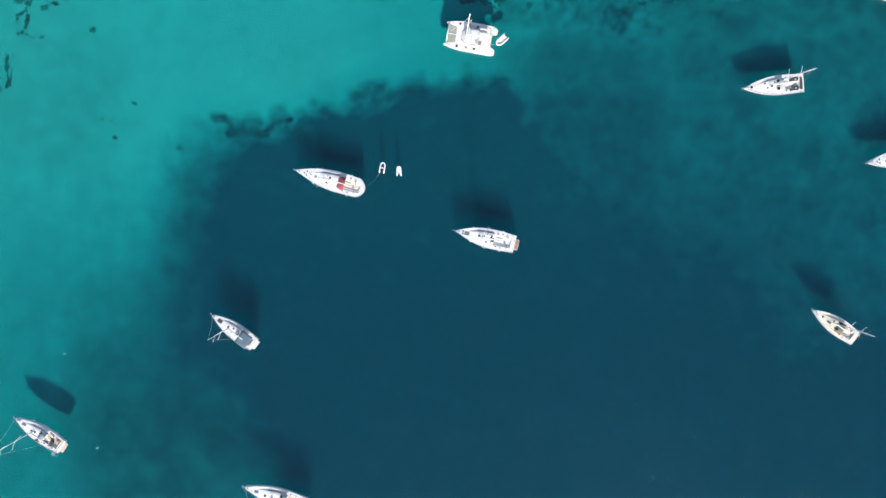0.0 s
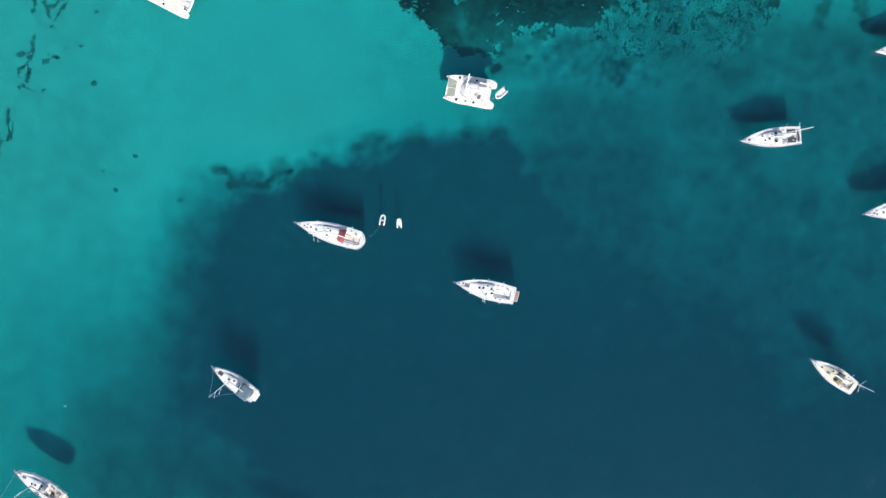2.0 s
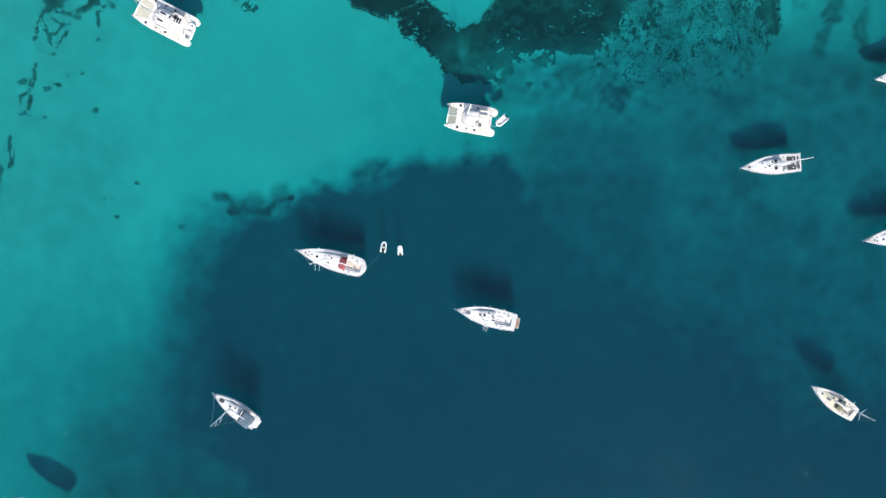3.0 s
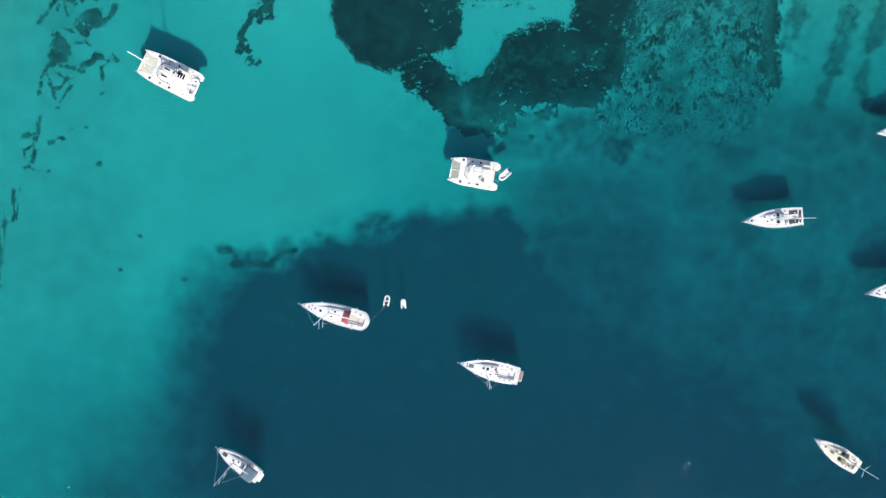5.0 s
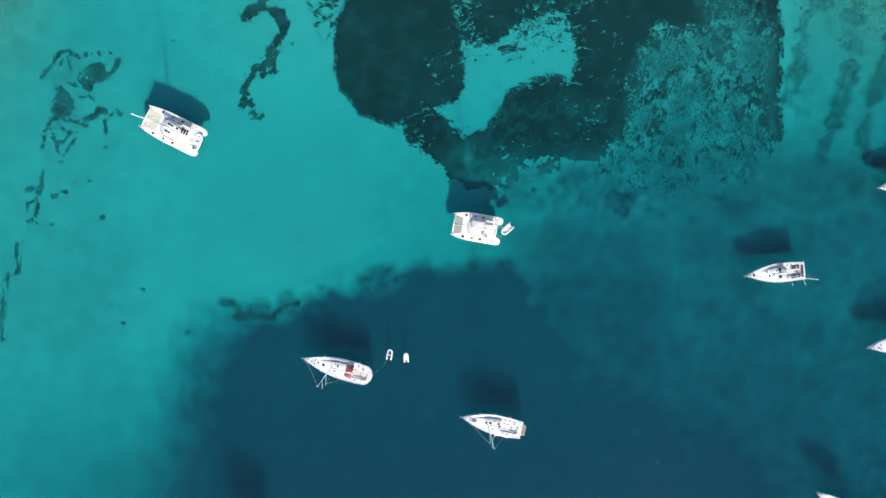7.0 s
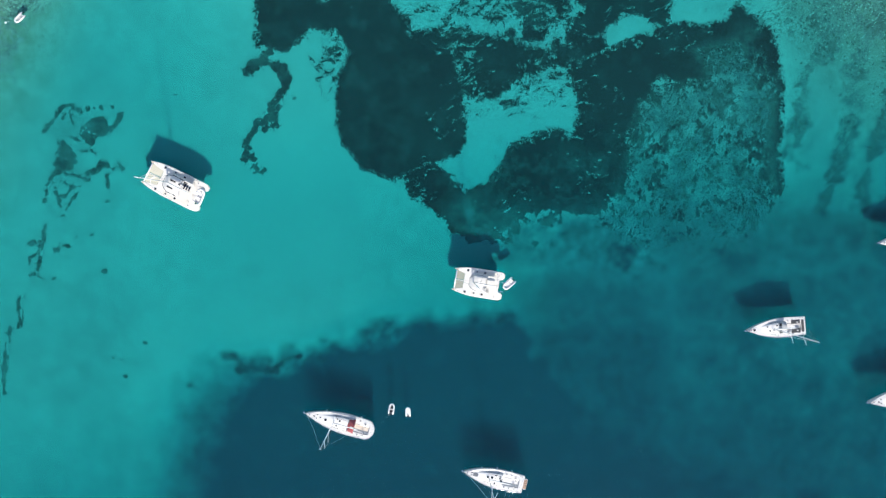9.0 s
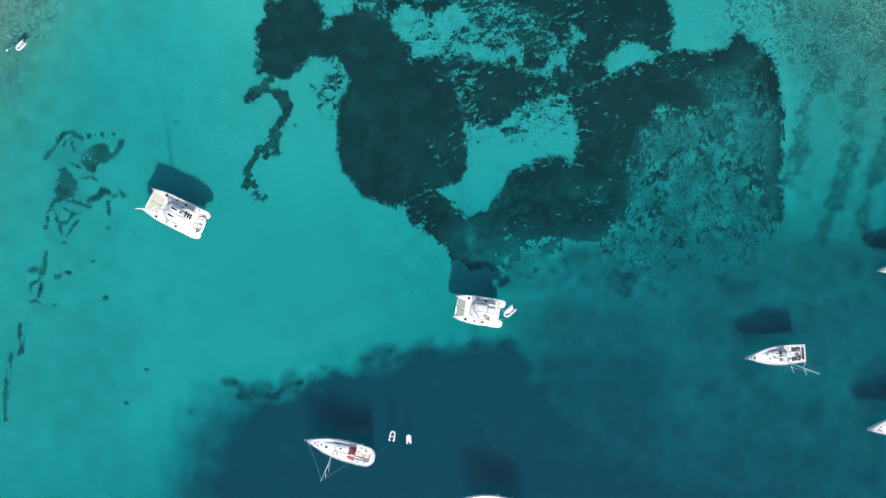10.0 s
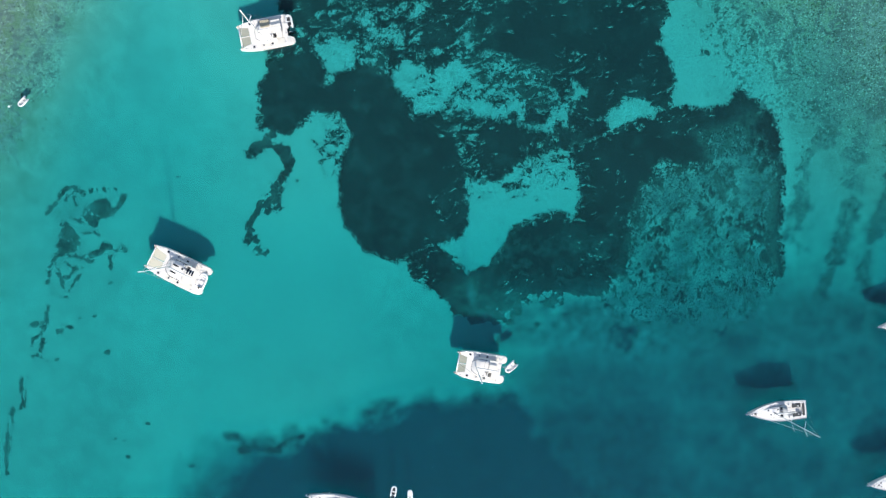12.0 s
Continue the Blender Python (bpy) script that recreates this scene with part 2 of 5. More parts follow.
SAND_E = [(-13, 108.4), (-10, 109.2), (-7.2, 109.4), (-7.3, 106.1), (-9.2, 105.9)]
SAND_F = [(-27.4, 107.6), (-20.8, 107.7), (-17.5, 106.9), (-17.2, 100.5), (-20.5, 100.1), (-23.5, 99.5), (-25.1, 103)]
SAND_G = [(-6, 113.2), (-3.2, 114.3), (-2.7, 112.1), (-4.2, 110.5), (-5.7, 111.3)]
GRIT_A = [(4.4, 102.1), (7.9, 103.8), (15, 103), (22.2, 99.2), (25, 94.3), (25.6, 91.3), (20.7, 90.3), (18.4, 92.7), (12.3, 92.8), (4.2, 94.3)]
GRIT_B = [(-17, 106.4), (-13.6, 107.2), (-10.2, 103.2), (-10.9, 99), (-13.9, 99.4), (-16.2, 102.2)]
GRIT_C = [(5.8, 111.9), (9.3, 110.3), (8.5, 105.6), (6, 102.7), (4.5, 104.3)]
GRIT_D = [(-25.4, 113.8), (-20.5, 116), (-8.6, 114.4), (-1.4, 115.4), (-0.4, 108.2), (-4.2, 102.4), (-9, 103.7), (-13.6, 107.9), (-25.6, 107.2)]
GRIT_E = [(14.1, 111.4), (15.9, 112.5), (22.4, 107.6), (27, 101.4), (23.4, 99.2), (16.2, 103)]
BASIN = [(-34, -87.4), (-41, -59), (-40.5, -49), (-46.5, -39), (-63, -29), (-60, -18.5), (-57.5, -8.6), (-55.3, 1.1), (-52.5, 10.5), (-46.5, 17.6), (-36.2, 19.8), (-28.8, 22), (-23.9, 24), (-17.7, 26.3), (-11.5, 28.5), (-4.1, 30.5), (3.2, 31), (15, 31), (22, 25.5), (28, 19), (40, 12.5), (51, 1.5), (63, -12), (76, -27), (102, -26), (161, -34), (163.5, -145.1), (-50, -140.2)]
DISC = [(-37.1, 98.7), (-35.5, 103.5), (-27, 105.8), (-24.1, 100.7), (-24.3, 97.1), (-20.6, 100), (-15.7, 101.4), (-10.4, 98.9), (-8.3, 94), (-5.2, 90.3), (1.4, 90.9), (4.3, 85.4), (4.5, 79.4), (5.1, 69.1), (3.3, 65.2), (-1.8, 63.6), (-7.4, 61.6), (-10.4, 60.3), (-16.4, 63.1), (-20.5, 68.1), (-21.7, 74.2), (-20.6, 82.6), (-18.2, 87.3), (-21.5, 91.6), (-26.3, 91.8), (-32.4, 88.4), (-37.2, 89.7)]
ARM = [(-7.4, 61.6), (-1.8, 63.6), (1.7, 59.5), (5.5, 56.3), (10.2, 59.8), (14.6, 65.8), (23.2, 69.7), (28, 67.8), (30, 75), (27.2, 81.1), (27.8, 83.5), (34, 85.7), (44.9, 88.4), (48.6, 91.9), (55.9, 89.9), (63.2, 92), (66.7, 87.7), (54.6, 85.1), (56.8, 79), (49.5, 78), (47.1, 79.9), (42.2, 74.6), (39.5, 66.2), (40.6, 62.5), (37.5, 56.5), (33, 50.6), (17.2, 49.3), (12.2, 47.1), (6.7, 46.8), (2.3, 48.4), (1.1, 49.8), (-2.1, 54.2), (-6.3, 56.7)]
CREST = [(8.8, 134.2), (53.1, 132.9), (49, 110.4), (47, 104.5), (50.1, 96), (48.8, 90), (46.1, 90.6), (43.1, 92.8), (38.9, 93.2), (34, 88.1), (27.8, 85.3), (27.4, 90.7), (31.1, 94.8), (27, 99.1), (15.1, 103.3), (7.4, 106.6)]
BRIDGE = [(-5.2, 90.3), (1.4, 90.9), (14.7, 88.9), (26.7, 85.9), (27.2, 82.9), (21.7, 82.5), (16.8, 80.8), (11.9, 76.1), (4.7, 78.2), (3.9, 85.4)]
MOTTLE_EAST = [(54.1, 85.2), (67, 88.4), (71.8, 76.1), (70.4, 65.2), (72.2, 55.4), (64.9, 45.8), (50.1, 42.6), (33.1, 48.7), (38.2, 56.5), (40.3, 66.2), (42.3, 74.6), (49.7, 78), (57, 79)]
MOTTLE_NORTH = [(-31.8, 135.3), (10, 134), (7.4, 108), (1.9, 105.2), (-4.2, 103.6), (-8.6, 97.8), (-14.6, 97.9), (-16.2, 104), (-20.8, 107.7), (-25.6, 107.2), (-29.1, 110.3), (-31.9, 115.1)]
MOTTLE_MID = [(-10.3, 100.2), (3.1, 104.6), (7.4, 108), (27, 101.4), (28, 91.8), (26.6, 86.5), (14.6, 89.3), (-4.6, 90.4), (-8.1, 93)]
MOTTLE_SOUTH = [(10.9, 42.7), (17.2, 49.2), (33.1, 49.9), (50.1, 42.6), (61.2, 44.7), (66, 40.9), (43.8, 36.7), (19.4, 39.9)]
HEART = [(5.3, 78.1), (11.8, 76.1), (16.8, 80.8), (26.5, 82.3), (28.8, 76.2), (26.8, 70.2), (17.6, 68.1), (10.2, 62.3), (5.2, 58.2), (0.6, 63.8), (5, 69.1)]
STONES_EAST = [(73, 40.9), (72.3, 65.1), (72.1, 89.1), (60, 94), (56, 124), (111.1, 118.8), (110.1, 44.6)]
STONES_WEST = [(-101.8, 87.3), (-92.2, 89.9), (-86, 96.2), (-81, 101.9), (-75.8, 112.3), (-69.4, 123.8), (-99.9, 124.7)]
CLEARING = [(27, 85.7), (33.7, 87.7), (38.6, 92.8), (44.6, 92.4), (44.5, 88.8), (33.6, 85.5)]
GAP = [(-34.1, 105.1), (-32.1, 109.2), (-25.6, 107.8), (-20.8, 108.1), (-15.6, 103.9), (-14, 97.9), (-21.1, 100), (-24, 101.2), (-26.9, 105.7)]
TONGUE = [(-26, 91.3), (-20.2, 90.3), (-18.5, 87.3), (-21.2, 80.2), (-23, 79.6), (-24.7, 83.9)]
RIM = [(63.4, 92.4), (68.8, 87.7), (71.6, 76.1), (70.2, 65.2), (71.8, 55.4)]
STREAK_BEDS = ([(-76.4, 72), (-75.4, 73.7), (-72.9, 75.1), (-70.2, 75.2), (-70.1, 71.8), (-72.6, 71.5), (-73.5, 69.6), (-75.6, 70.8)],
               [(-80.8, 70.5), (-79.1, 70.5), (-78.2, 68.7), (-77, 66.2), (-78, 64.5), (-80.1, 64.2), (-83, 62.4), (-81.7, 65.5)])
STREAK_LINES = (([(-83.6, 72.7), (-81.2, 75.3), (-79.4, 78), (-77.5, 78.1), (-75.5, 76.6)], 0.42), ([(-79.5, 75.7), (-78, 76.7), (-77.5, 74.4)], 0.3), ([(-78.9, 71.7), (-76, 70.6)], 0.25),
                ([(-70.5, 72.3), (-68.3, 73.9), (-67.4, 75.5)], 0.62), ([(-75.7, 68.3), (-73.6, 68.4), (-73, 67.7)], 0.28),
                ([(-74.9, 63.6), (-72.9, 64.4), (-71.6, 65.8), (-70.4, 65.1)], 0.75), ([(-70.4, 65.1), (-69.6, 64.1), (-68.3, 65.5), (-67.5, 64.4)], 0.4), ([(-69.8, 63.9), (-70.7, 63.1), (-70.8, 60.5)], 0.28))
STREAK_LATTICE = (([(-82.6, 64.3), (-78, 63.5), (-74.7, 62.3)], 0.35), ([(-82.6, 63), (-83.5, 61.4), (-84.2, 58)], 0.3), ([(-82.1, 61.7), (-81.3, 59.2), (-80.8, 56.2)], 0.38),
                  ([(-80.2, 62.1), (-78.3, 60.8), (-76.2, 61.1)], 0.42), ([(-79.6, 56.2), (-78.4, 58.3), (-77.1, 59.5)], 0.38), ([(-81.5, 59.2), (-79.5, 59.1), (-78.1, 61.2)], 0.3))
WEST_LINES = (([(-84.4, 52.8), (-84.7, 50.5), (-85.8, 48.8), (-85.7, 46.7), (-86.2, 43.7)], 0.45), ([(-84.7, 49.6), (-86.7, 46.7), (-88, 46.3), (-88.1, 44.7)], 0.4), ([(-87.9, 49.1), (-87, 49.3)], 0.35),
              ([(-82.5, 47.4), (-81.2, 48.9), (-79.7, 48.4)], 0.4), ([(-88, 42.5), (-87.1, 42.7), (-85.5, 41.6)], 0.35))
WEST_B = [(-89.9, 38), (-90.3, 34.4), (-90.9, 31.4)]
WEST_C = [(-93.2, 31), (-94.2, 22.6), (-94.6, 17.8)]
TAIL = (([(-35.4, 88.1), (-38.4, 85.1), (-40.5, 84)], 0.75), ([(-37.1, 86.3), (-33.4, 84.6)], 0.6), ([(-33.4, 85), (-32.1, 81.6), (-33, 79), (-34.9, 76.7)], 1.05), ([(-34.9, 76.7), (-35.2, 74.3), (-38.4, 72.7), (-39.8, 71.1)], 0.95),
        ([(-39.8, 71.1), (-41, 68.7), (-41.5, 65.4)], 0.5), ([(-34.5, 72.6), (-37.4, 71.7)], 0.45), ([(-40.2, 66), (-39.4, 65.5)], 0.4))
LEDGES = (([(-48.1, 23.8), (-45.9, 23.6), (-44.5, 22.3)], 0.5), ([(-44.6, 20.6), (-42.1, 20.7), (-39.7, 20.2), (-37.3, 20.2)], 1.1), ([(-36.8, 20.9), (-35, 22.4), (-33.6, 22.9), (-32.1, 22.9)], 0.55))
RIBS = (([(84.7, 105.5), (83.3, 94.8), (82.2, 88.1), (77.7, 77.1), (76.2, 68), (74.9, 61.4)], 1.7), ([(90, 88), (89.2, 82.7), (87.6, 76.7), (86.5, 69.5), (85.2, 61.1), (81.3, 50.3), (78.8, 44.3)], 2.2),
        ([(95.6, 82), (94.2, 72.9), (93.5, 68.1), (92.1, 62.1), (89.9, 52.5)], 1.8), ([(101, 84), (99.5, 70), (97.5, 60)], 2.0))
TUFTS = [(-39.2, 63.3, 0.9), (-38, 62.9, 0.7), (-55.7, 79.6, 0.4), (-30.4, 78, 0.35), (-73.6, 77.2, 0.7), (-71.1, 77.3, 0.6), (-69, 77.5, 0.35), (-80.7, 54.5, 0.55), (-74.4, 50.5, 0.5), (-77.7, 50.4, 0.35), (-83, 41.7, 0.4), (-72.4, 42.7, 0.6), (-75.8, 42.2, 0.3), (-70.9, 57.6, 0.4), (-68.9, 20.2, 0.35), (-71.5, 24.3, 0.35), (-69.5, 23.7, 0.35), (-64.5, 27.1, 0.45), (-57.7, 20.5, 0.35), (-55.4, 17.5, 0.5), (19.4, 45.4, 0.7), (56.4, 102.2, 0.9), (77.2, 87.8, 0.6), (59, 111.1, 0.8)]
# the patch at (94.3, 48.5) paints a yacht's cast shadow into the bed colour
BLOTCHES = [(-77.7, 73.6, 9, 0.3), (-80.6, 63.9, 9, 0.28), (-89.4, 45.8, 7, 0.22), (-41.5, 19.4, 5, 0.6), (-52.6, 16.4, 6, 0.35), (-57.5, 16.8, 5, 0.25), (-76.4, 22.5, 4, 0.3), (73.9, 3.5, 5, 0.8), (91.3, -1.8, 6, 0.8), (63.6, 4.4, 5, 0.75), (94.3, 48.5, 6, 0.8), (92.7, 19.3, 8, 0.85), (75, 39.2, 8, 0.6), (-66.6, -34.6, 8, 0.5), (-72, -42, 5, 0.35)]
SANDS = (SAND_A, SAND_B, SAND_C, SAND_D, SAND_E, SAND_F, SAND_G)
GRITS, GRIT_DENSE = (GRIT_A, GRIT_B, GRIT_C, GRIT_D, GRIT_E), (-0.03, -0.06, -0.06, 0.12, 0.22)


def basin(x, y, fray=0.0):
    """0 on the shelf, 1 in the deep middle of the bay; steep to the north, gentle to the west and east."""
    soft = 2.8 + 6.0 * smooth(-40, -54, x) + 15.0 * smooth(12, 48, x) + 5.0 * smooth(-20, -45, y) * smooth(-10, -40, x)
    lo = 0.8 + 0.35 * fbm(x, y, 9, 3, 5)
    return smooth(-1.0, 1.0, (inside(x, y, BASIN) + 2.2 * smooth(-18, -38, x) + 14.0 * smooth(25, 70, x) + 2.4 * fbm(x, y, 8, 4, 3) + fray) / soft * lo)


def shoal_west(x, y):
    return smooth(2, 40, (-x - 62) * 0.9 + (y - 96) * 0.45 + 3 * fbm(x, y, 14, 3, 8))


def shoal_east(x, y):
    return smooth(-14, 26, (x - 52) * 0.7 + (y - 115) * 0.69 + 4 * fbm(x, y, 16, 3, 9))


def depth(x, y):
    d = 3.1 + 0.25 * fbm(x, y, 40, 3, 1) + 1.6 * smooth(-30, 25, x) * smooth(72, 40, y) - 0.55 * smooth(55, 85, y) * smooth(-60, -30, x) - 0.25 * smooth(-50, -90, x)
    d -= 0.5 * smooth(45, 62, x) * smooth(8, 25, y) * smooth(60, 30, y)
    d += 2.4 * smooth(25, -35, y) * smooth(-125, -75, x)
    d -= 0.95 * smooth(76, 124, y) * smooth(-22, -55, x)
    d = d + (5.3 + 1.5 * smooth(16, -28, y) - d) * basin(x, y)
    d *= 1 - 0.74 * shoal_west(x, y)
    d *= 1 - 0.56 * shoal_east(x, y)
    return d


def ribs(x, y):
    """Broken dark bands of weed that run down the eastern shelf."""
    bx = x + 1.3 * fbm(x, y, 7, 2, 131)
    broken = fbm(0.8 * x, y, 2.6, 4, 132, 0.75)
    r = np.zeros_like(x)
    for line, wide in RIBS:
        r = np.maximum(r, smooth(-2.0, 2.6, strand(bx, y, line, wide) + 4.6 * broken))
    return r


def cover(x, y):
    c = 0.97 * basin(x, y, 4.0 * fbm(x, y, 3.6, 4, 14, 0.65))
    c = np.maximum(c, smooth(25, 60, x) * smooth(66, 42, y) * (0.66 + 0.22 * fbm(x, y, 7, 4, 21, 0.65)))
    c = np.maximum(c, 0.68 * smooth(8, 22, x) * smooth(48, 34, y) + 0.2 * fbm(x, y, 6, 4, 22) * smooth(8, 22, x) * smooth(52, 40, y))
    c = np.maximum(c, 0.84 * smooth(12, 22, x) * smooth(66, 42, x) * smooth(38, 24, y))
    c = np.maximum(c, smooth(8, -28, y) * smooth(-94, -72, x) * (0.60 + 0.28 * fbm(x, y, 14, 3, 24)))
    c = np.maximum(c, 0.05 + 0.10 * fbm(x, y, 22, 4, 23) + 0.15 * smooth(-50, -80, x))
    c = np.maximum(c, (0.50 + 0.42 * fbm(x, y, 3.4, 4, 27, 0.65)) * smooth(-3, 3, inside(x, y, MOTTLE_EAST)))
    c = np.maximum(c, smooth(-4, 2, inside(x, y, MOTTLE_SOUTH)) * (0.54 + 0.62 * fbm(x, y, 2.8, 4, 28, 0.7)))
    c = np.maximum(c, 0.74 * ribs(x, y))
    c = np.maximum(c, 0.36 * smooth(70, 78, x) * smooth(120, 90, y) * smooth(20, 40, y))
    c = c * (1 - 0.45 * np.exp(-((x - 17) / 6) ** 2 - ((y - 41) / 6) ** 2))
    for line, wide in LEDGES:
        c = np.maximum(c, 0.9 * smooth(-1.3, 0.7, strand(x, y, line, wide) + 0.8 * fbm(x, y, 2, 3, 33)))
    for px, py, r, k in BLOTCHES:
        c = np.maximum(c, k * smooth(r, 0.25 * r, np.hypot(x - px, y - py) + 0.5 * r * fbm(x, y, r, 3, 31)))
    return np.clip(c, 0, 1)


def pebble(x, y):
    p = np.zeros_like(x)
    for outline, k in ((HEART, 0.6), (GAP, 0.8), (MOTTLE_MID, 0.8), (MOTTLE_NORTH, 0.9), (MOTTLE_EAST, 0.45), (CLEARING, 0.7), (TONGUE, 0.5)):
        p = np.maximum(p, k * smooth(-3, 2, inside(x, y, outline)))
    p = np.maximum(p, 0.95 * smooth(66, 80, y) * smooth(2, 18, x) * smooth(-1, 2, inside(x, y, HEART)))
    p = np.maximum(p, 0.55 * smooth(40, 50, x) * smooth(86, 96, y))
    return np.maximum(p, 0.8 * smooth(-6, 6, inside(x, y, STONES_EAST)) * smooth(80, 104, y)) * smooth(30, 55, y)


def axis(lo, hi, step, far):
    """Even steps where the camera looks, growing steps to the horizon."""
    mid = list(np.arange(lo, hi + step / 2, step))
    grow, s, a, b = [], step, lo, hi
    left, right = [], []
    while b < far:
        s *= 1.35
        a, b = a - s, b + s
        left.append(a)
        right.append(b)
    return np.array(left[::-1] + mid + right)


def sheet(name, xs, ys, height, material_, fields, cells=None):
    gx, gy = np.meshgrid(xs, ys)
    x, y = gx.ravel(), gy.ravel()
    z = height(x, y)
    nx, ny = len(xs), len(ys)
    i = (np.arange(ny - 1)[:, None] * nx + np.arange(nx - 1)[None, :]).ravel()
    faces = np.stack([i, i + 1, i + nx + 1, i + nx], 1)
    if cells is not None:
        faces = faces[cells(x, y, z)[faces].any(1)]
        keep = np.unique(faces)
        index = np.full(nx * ny, -1)
        index[keep] = np.arange(len(keep))
        faces, x, y, z = index[faces], x[keep], y[keep], z[keep]
    mesh = bpy.data.meshes.new(name)
    mesh.vertices.add(len(x))
    mesh.vertices.foreach_set("co", np.stack([x, y, z], 1).ravel())
    mesh.loops.add(faces.size)
    mesh.loops.foreach_set("vertex_index", faces.ravel())
    mesh.polygons.add(len(faces))
    mesh.polygons.foreach_set("loop_start", np.arange(0, faces.size, 4))
    mesh.update(calc_edges=True)
    mesh.polygons.foreach_set("use_smooth", np.ones(len(faces), bool))
    for key, f in fields.items():
        mesh.attributes.new(key, "FLOAT", "POINT").data.foreach_set("value", f(x, y).astype(np.float32))
    mesh.materials.append(material_)
    return new(name, mesh)


XS, YS = axis(-118, 118, 1.0, 2600), axis(-82, 142, 1.0, 2600)
tagged(sheet("ground", axis(-118, 118, 0.6, 2600), axis(-82, 142, 0.6, 2600), lambda x, y: -depth(x, y), SEABED,
             {"cover": cover, "pebble": pebble, "rock": lambda x, y: np.maximum(shoal_west(x, y), 0.9 * shoal_east(x, y))}),
       "pale sandy seabed with weed and stones under clear water", "seabed", kind="structure")
tagged(sheet("water", XS, YS, lambda x, y: 0 * x, WATER, {"depth": depth}),
       "calm clear turquoise to dark blue sea water", "water", kind="structure")


def murk(x, y):
    east = smooth(6, 30, x) * smooth(60, 28, y)
    return 0.005 + 0.076 * basin(x, y) * (1 - 0.12 * smooth(20, -40, y) * smooth(0, 50, x)) + 0.058 * east * (1 - 0.9 * basin(x, y)) + 0.030 * smooth(20, -30, y) * smooth(-110, -70, x)


MURK = murk_material()
# thin added sheets imitate the veil of scattered light at three depths
for share in (0.34, 0.60, 0.86):
    tagged(sheet("scatter_sheet", XS, YS, lambda x, y: -share * depth(x, y) * (1 + 0.4 * (1 - share) * fbm(x, y, 3.0, 2, 35, 0.8)), MURK, {"murk": murk}),
           "added sheet that stands in for blue light scattered in the sea water", "water", kind="structure")


def ripples(count):
    """Flat little wave faces added for sun glints, all tilted south to the sun, over the open part of the bay."""
    rng = np.random.default_rng(5)
    x, y = rng.uniform(-105, 105, count), rng.uniform(-74, 48, count)
    gust = 0.6 * fbm(x, y, 25, 3, 15) + 0.5 * fbm(x, y, 5, 2, 16)
    keep = (gust > rng.uniform(-0.6, 0.35, count)) & (rng.uniform(0, 1, count) < 0.12 + 0.88 * smooth(22, -24, y))
    x, y = x[keep], y[keep]
    n = len(x)
    # slopes picked so that some faces mirror the sun, not a whole sea's spread
    slope_x, slope_y = rng.normal(0.150, 0.085, n), 0.14 + rng.exponential(0.050, n)
    turn = rng.uniform(0, math.pi, n)
    a, b = rng.uniform(0.026, 0.054, n), rng.uniform(0.022, 0.036, n)
    verts = []
    for u, v in ((-1, -1), (1, -1), (1, 1), (-1, 1)):
        dx = u * a * np.cos(turn) - v * b * np.sin(turn)
        dy = u * a * np.sin(turn) + v * b * np.cos(turn)
        verts.append(np.stack([x + dx, y + dy, 0.05 + slope_x * dx + slope_y * dy], 1))
    co = np.stack(verts, 1).reshape(-1, 3)
    mesh = bpy.data.meshes.new("ripples")
    mesh.from_pydata(co.tolist(), [], np.arange(4 * n).reshape(-1, 4).tolist())
    mesh.materials.append(ripple_material())
    return tagged(new("ripples", mesh), "small tilted wave faces added for sun glints on the sea", "ripples", kind="stuff")


ripples(320000)


# ---- seagrass: ragged mats that rise out of the sand ----
def ragged(x, y, seed, broad=1.6, small=1.1):
    return broad * fbm(x, y, 5.0, 3, seed) + small * fbm(x, y, 1.6, 4, seed + 3, 0.75)


def wisp(x, y, size, seed):
    """Noise drawn out into thin crooked streaks."""
    u = x + 1.6 * fbm(x, y, 5.0, 2, seed + 5)
    v = y + 1.6 * fbm(x, y, 5.0, 2, seed + 6)
    return fbm(0.62 * u + 0.25 * v, 1.35 * v - 0.3 * u, size, 4, seed, 0.72)


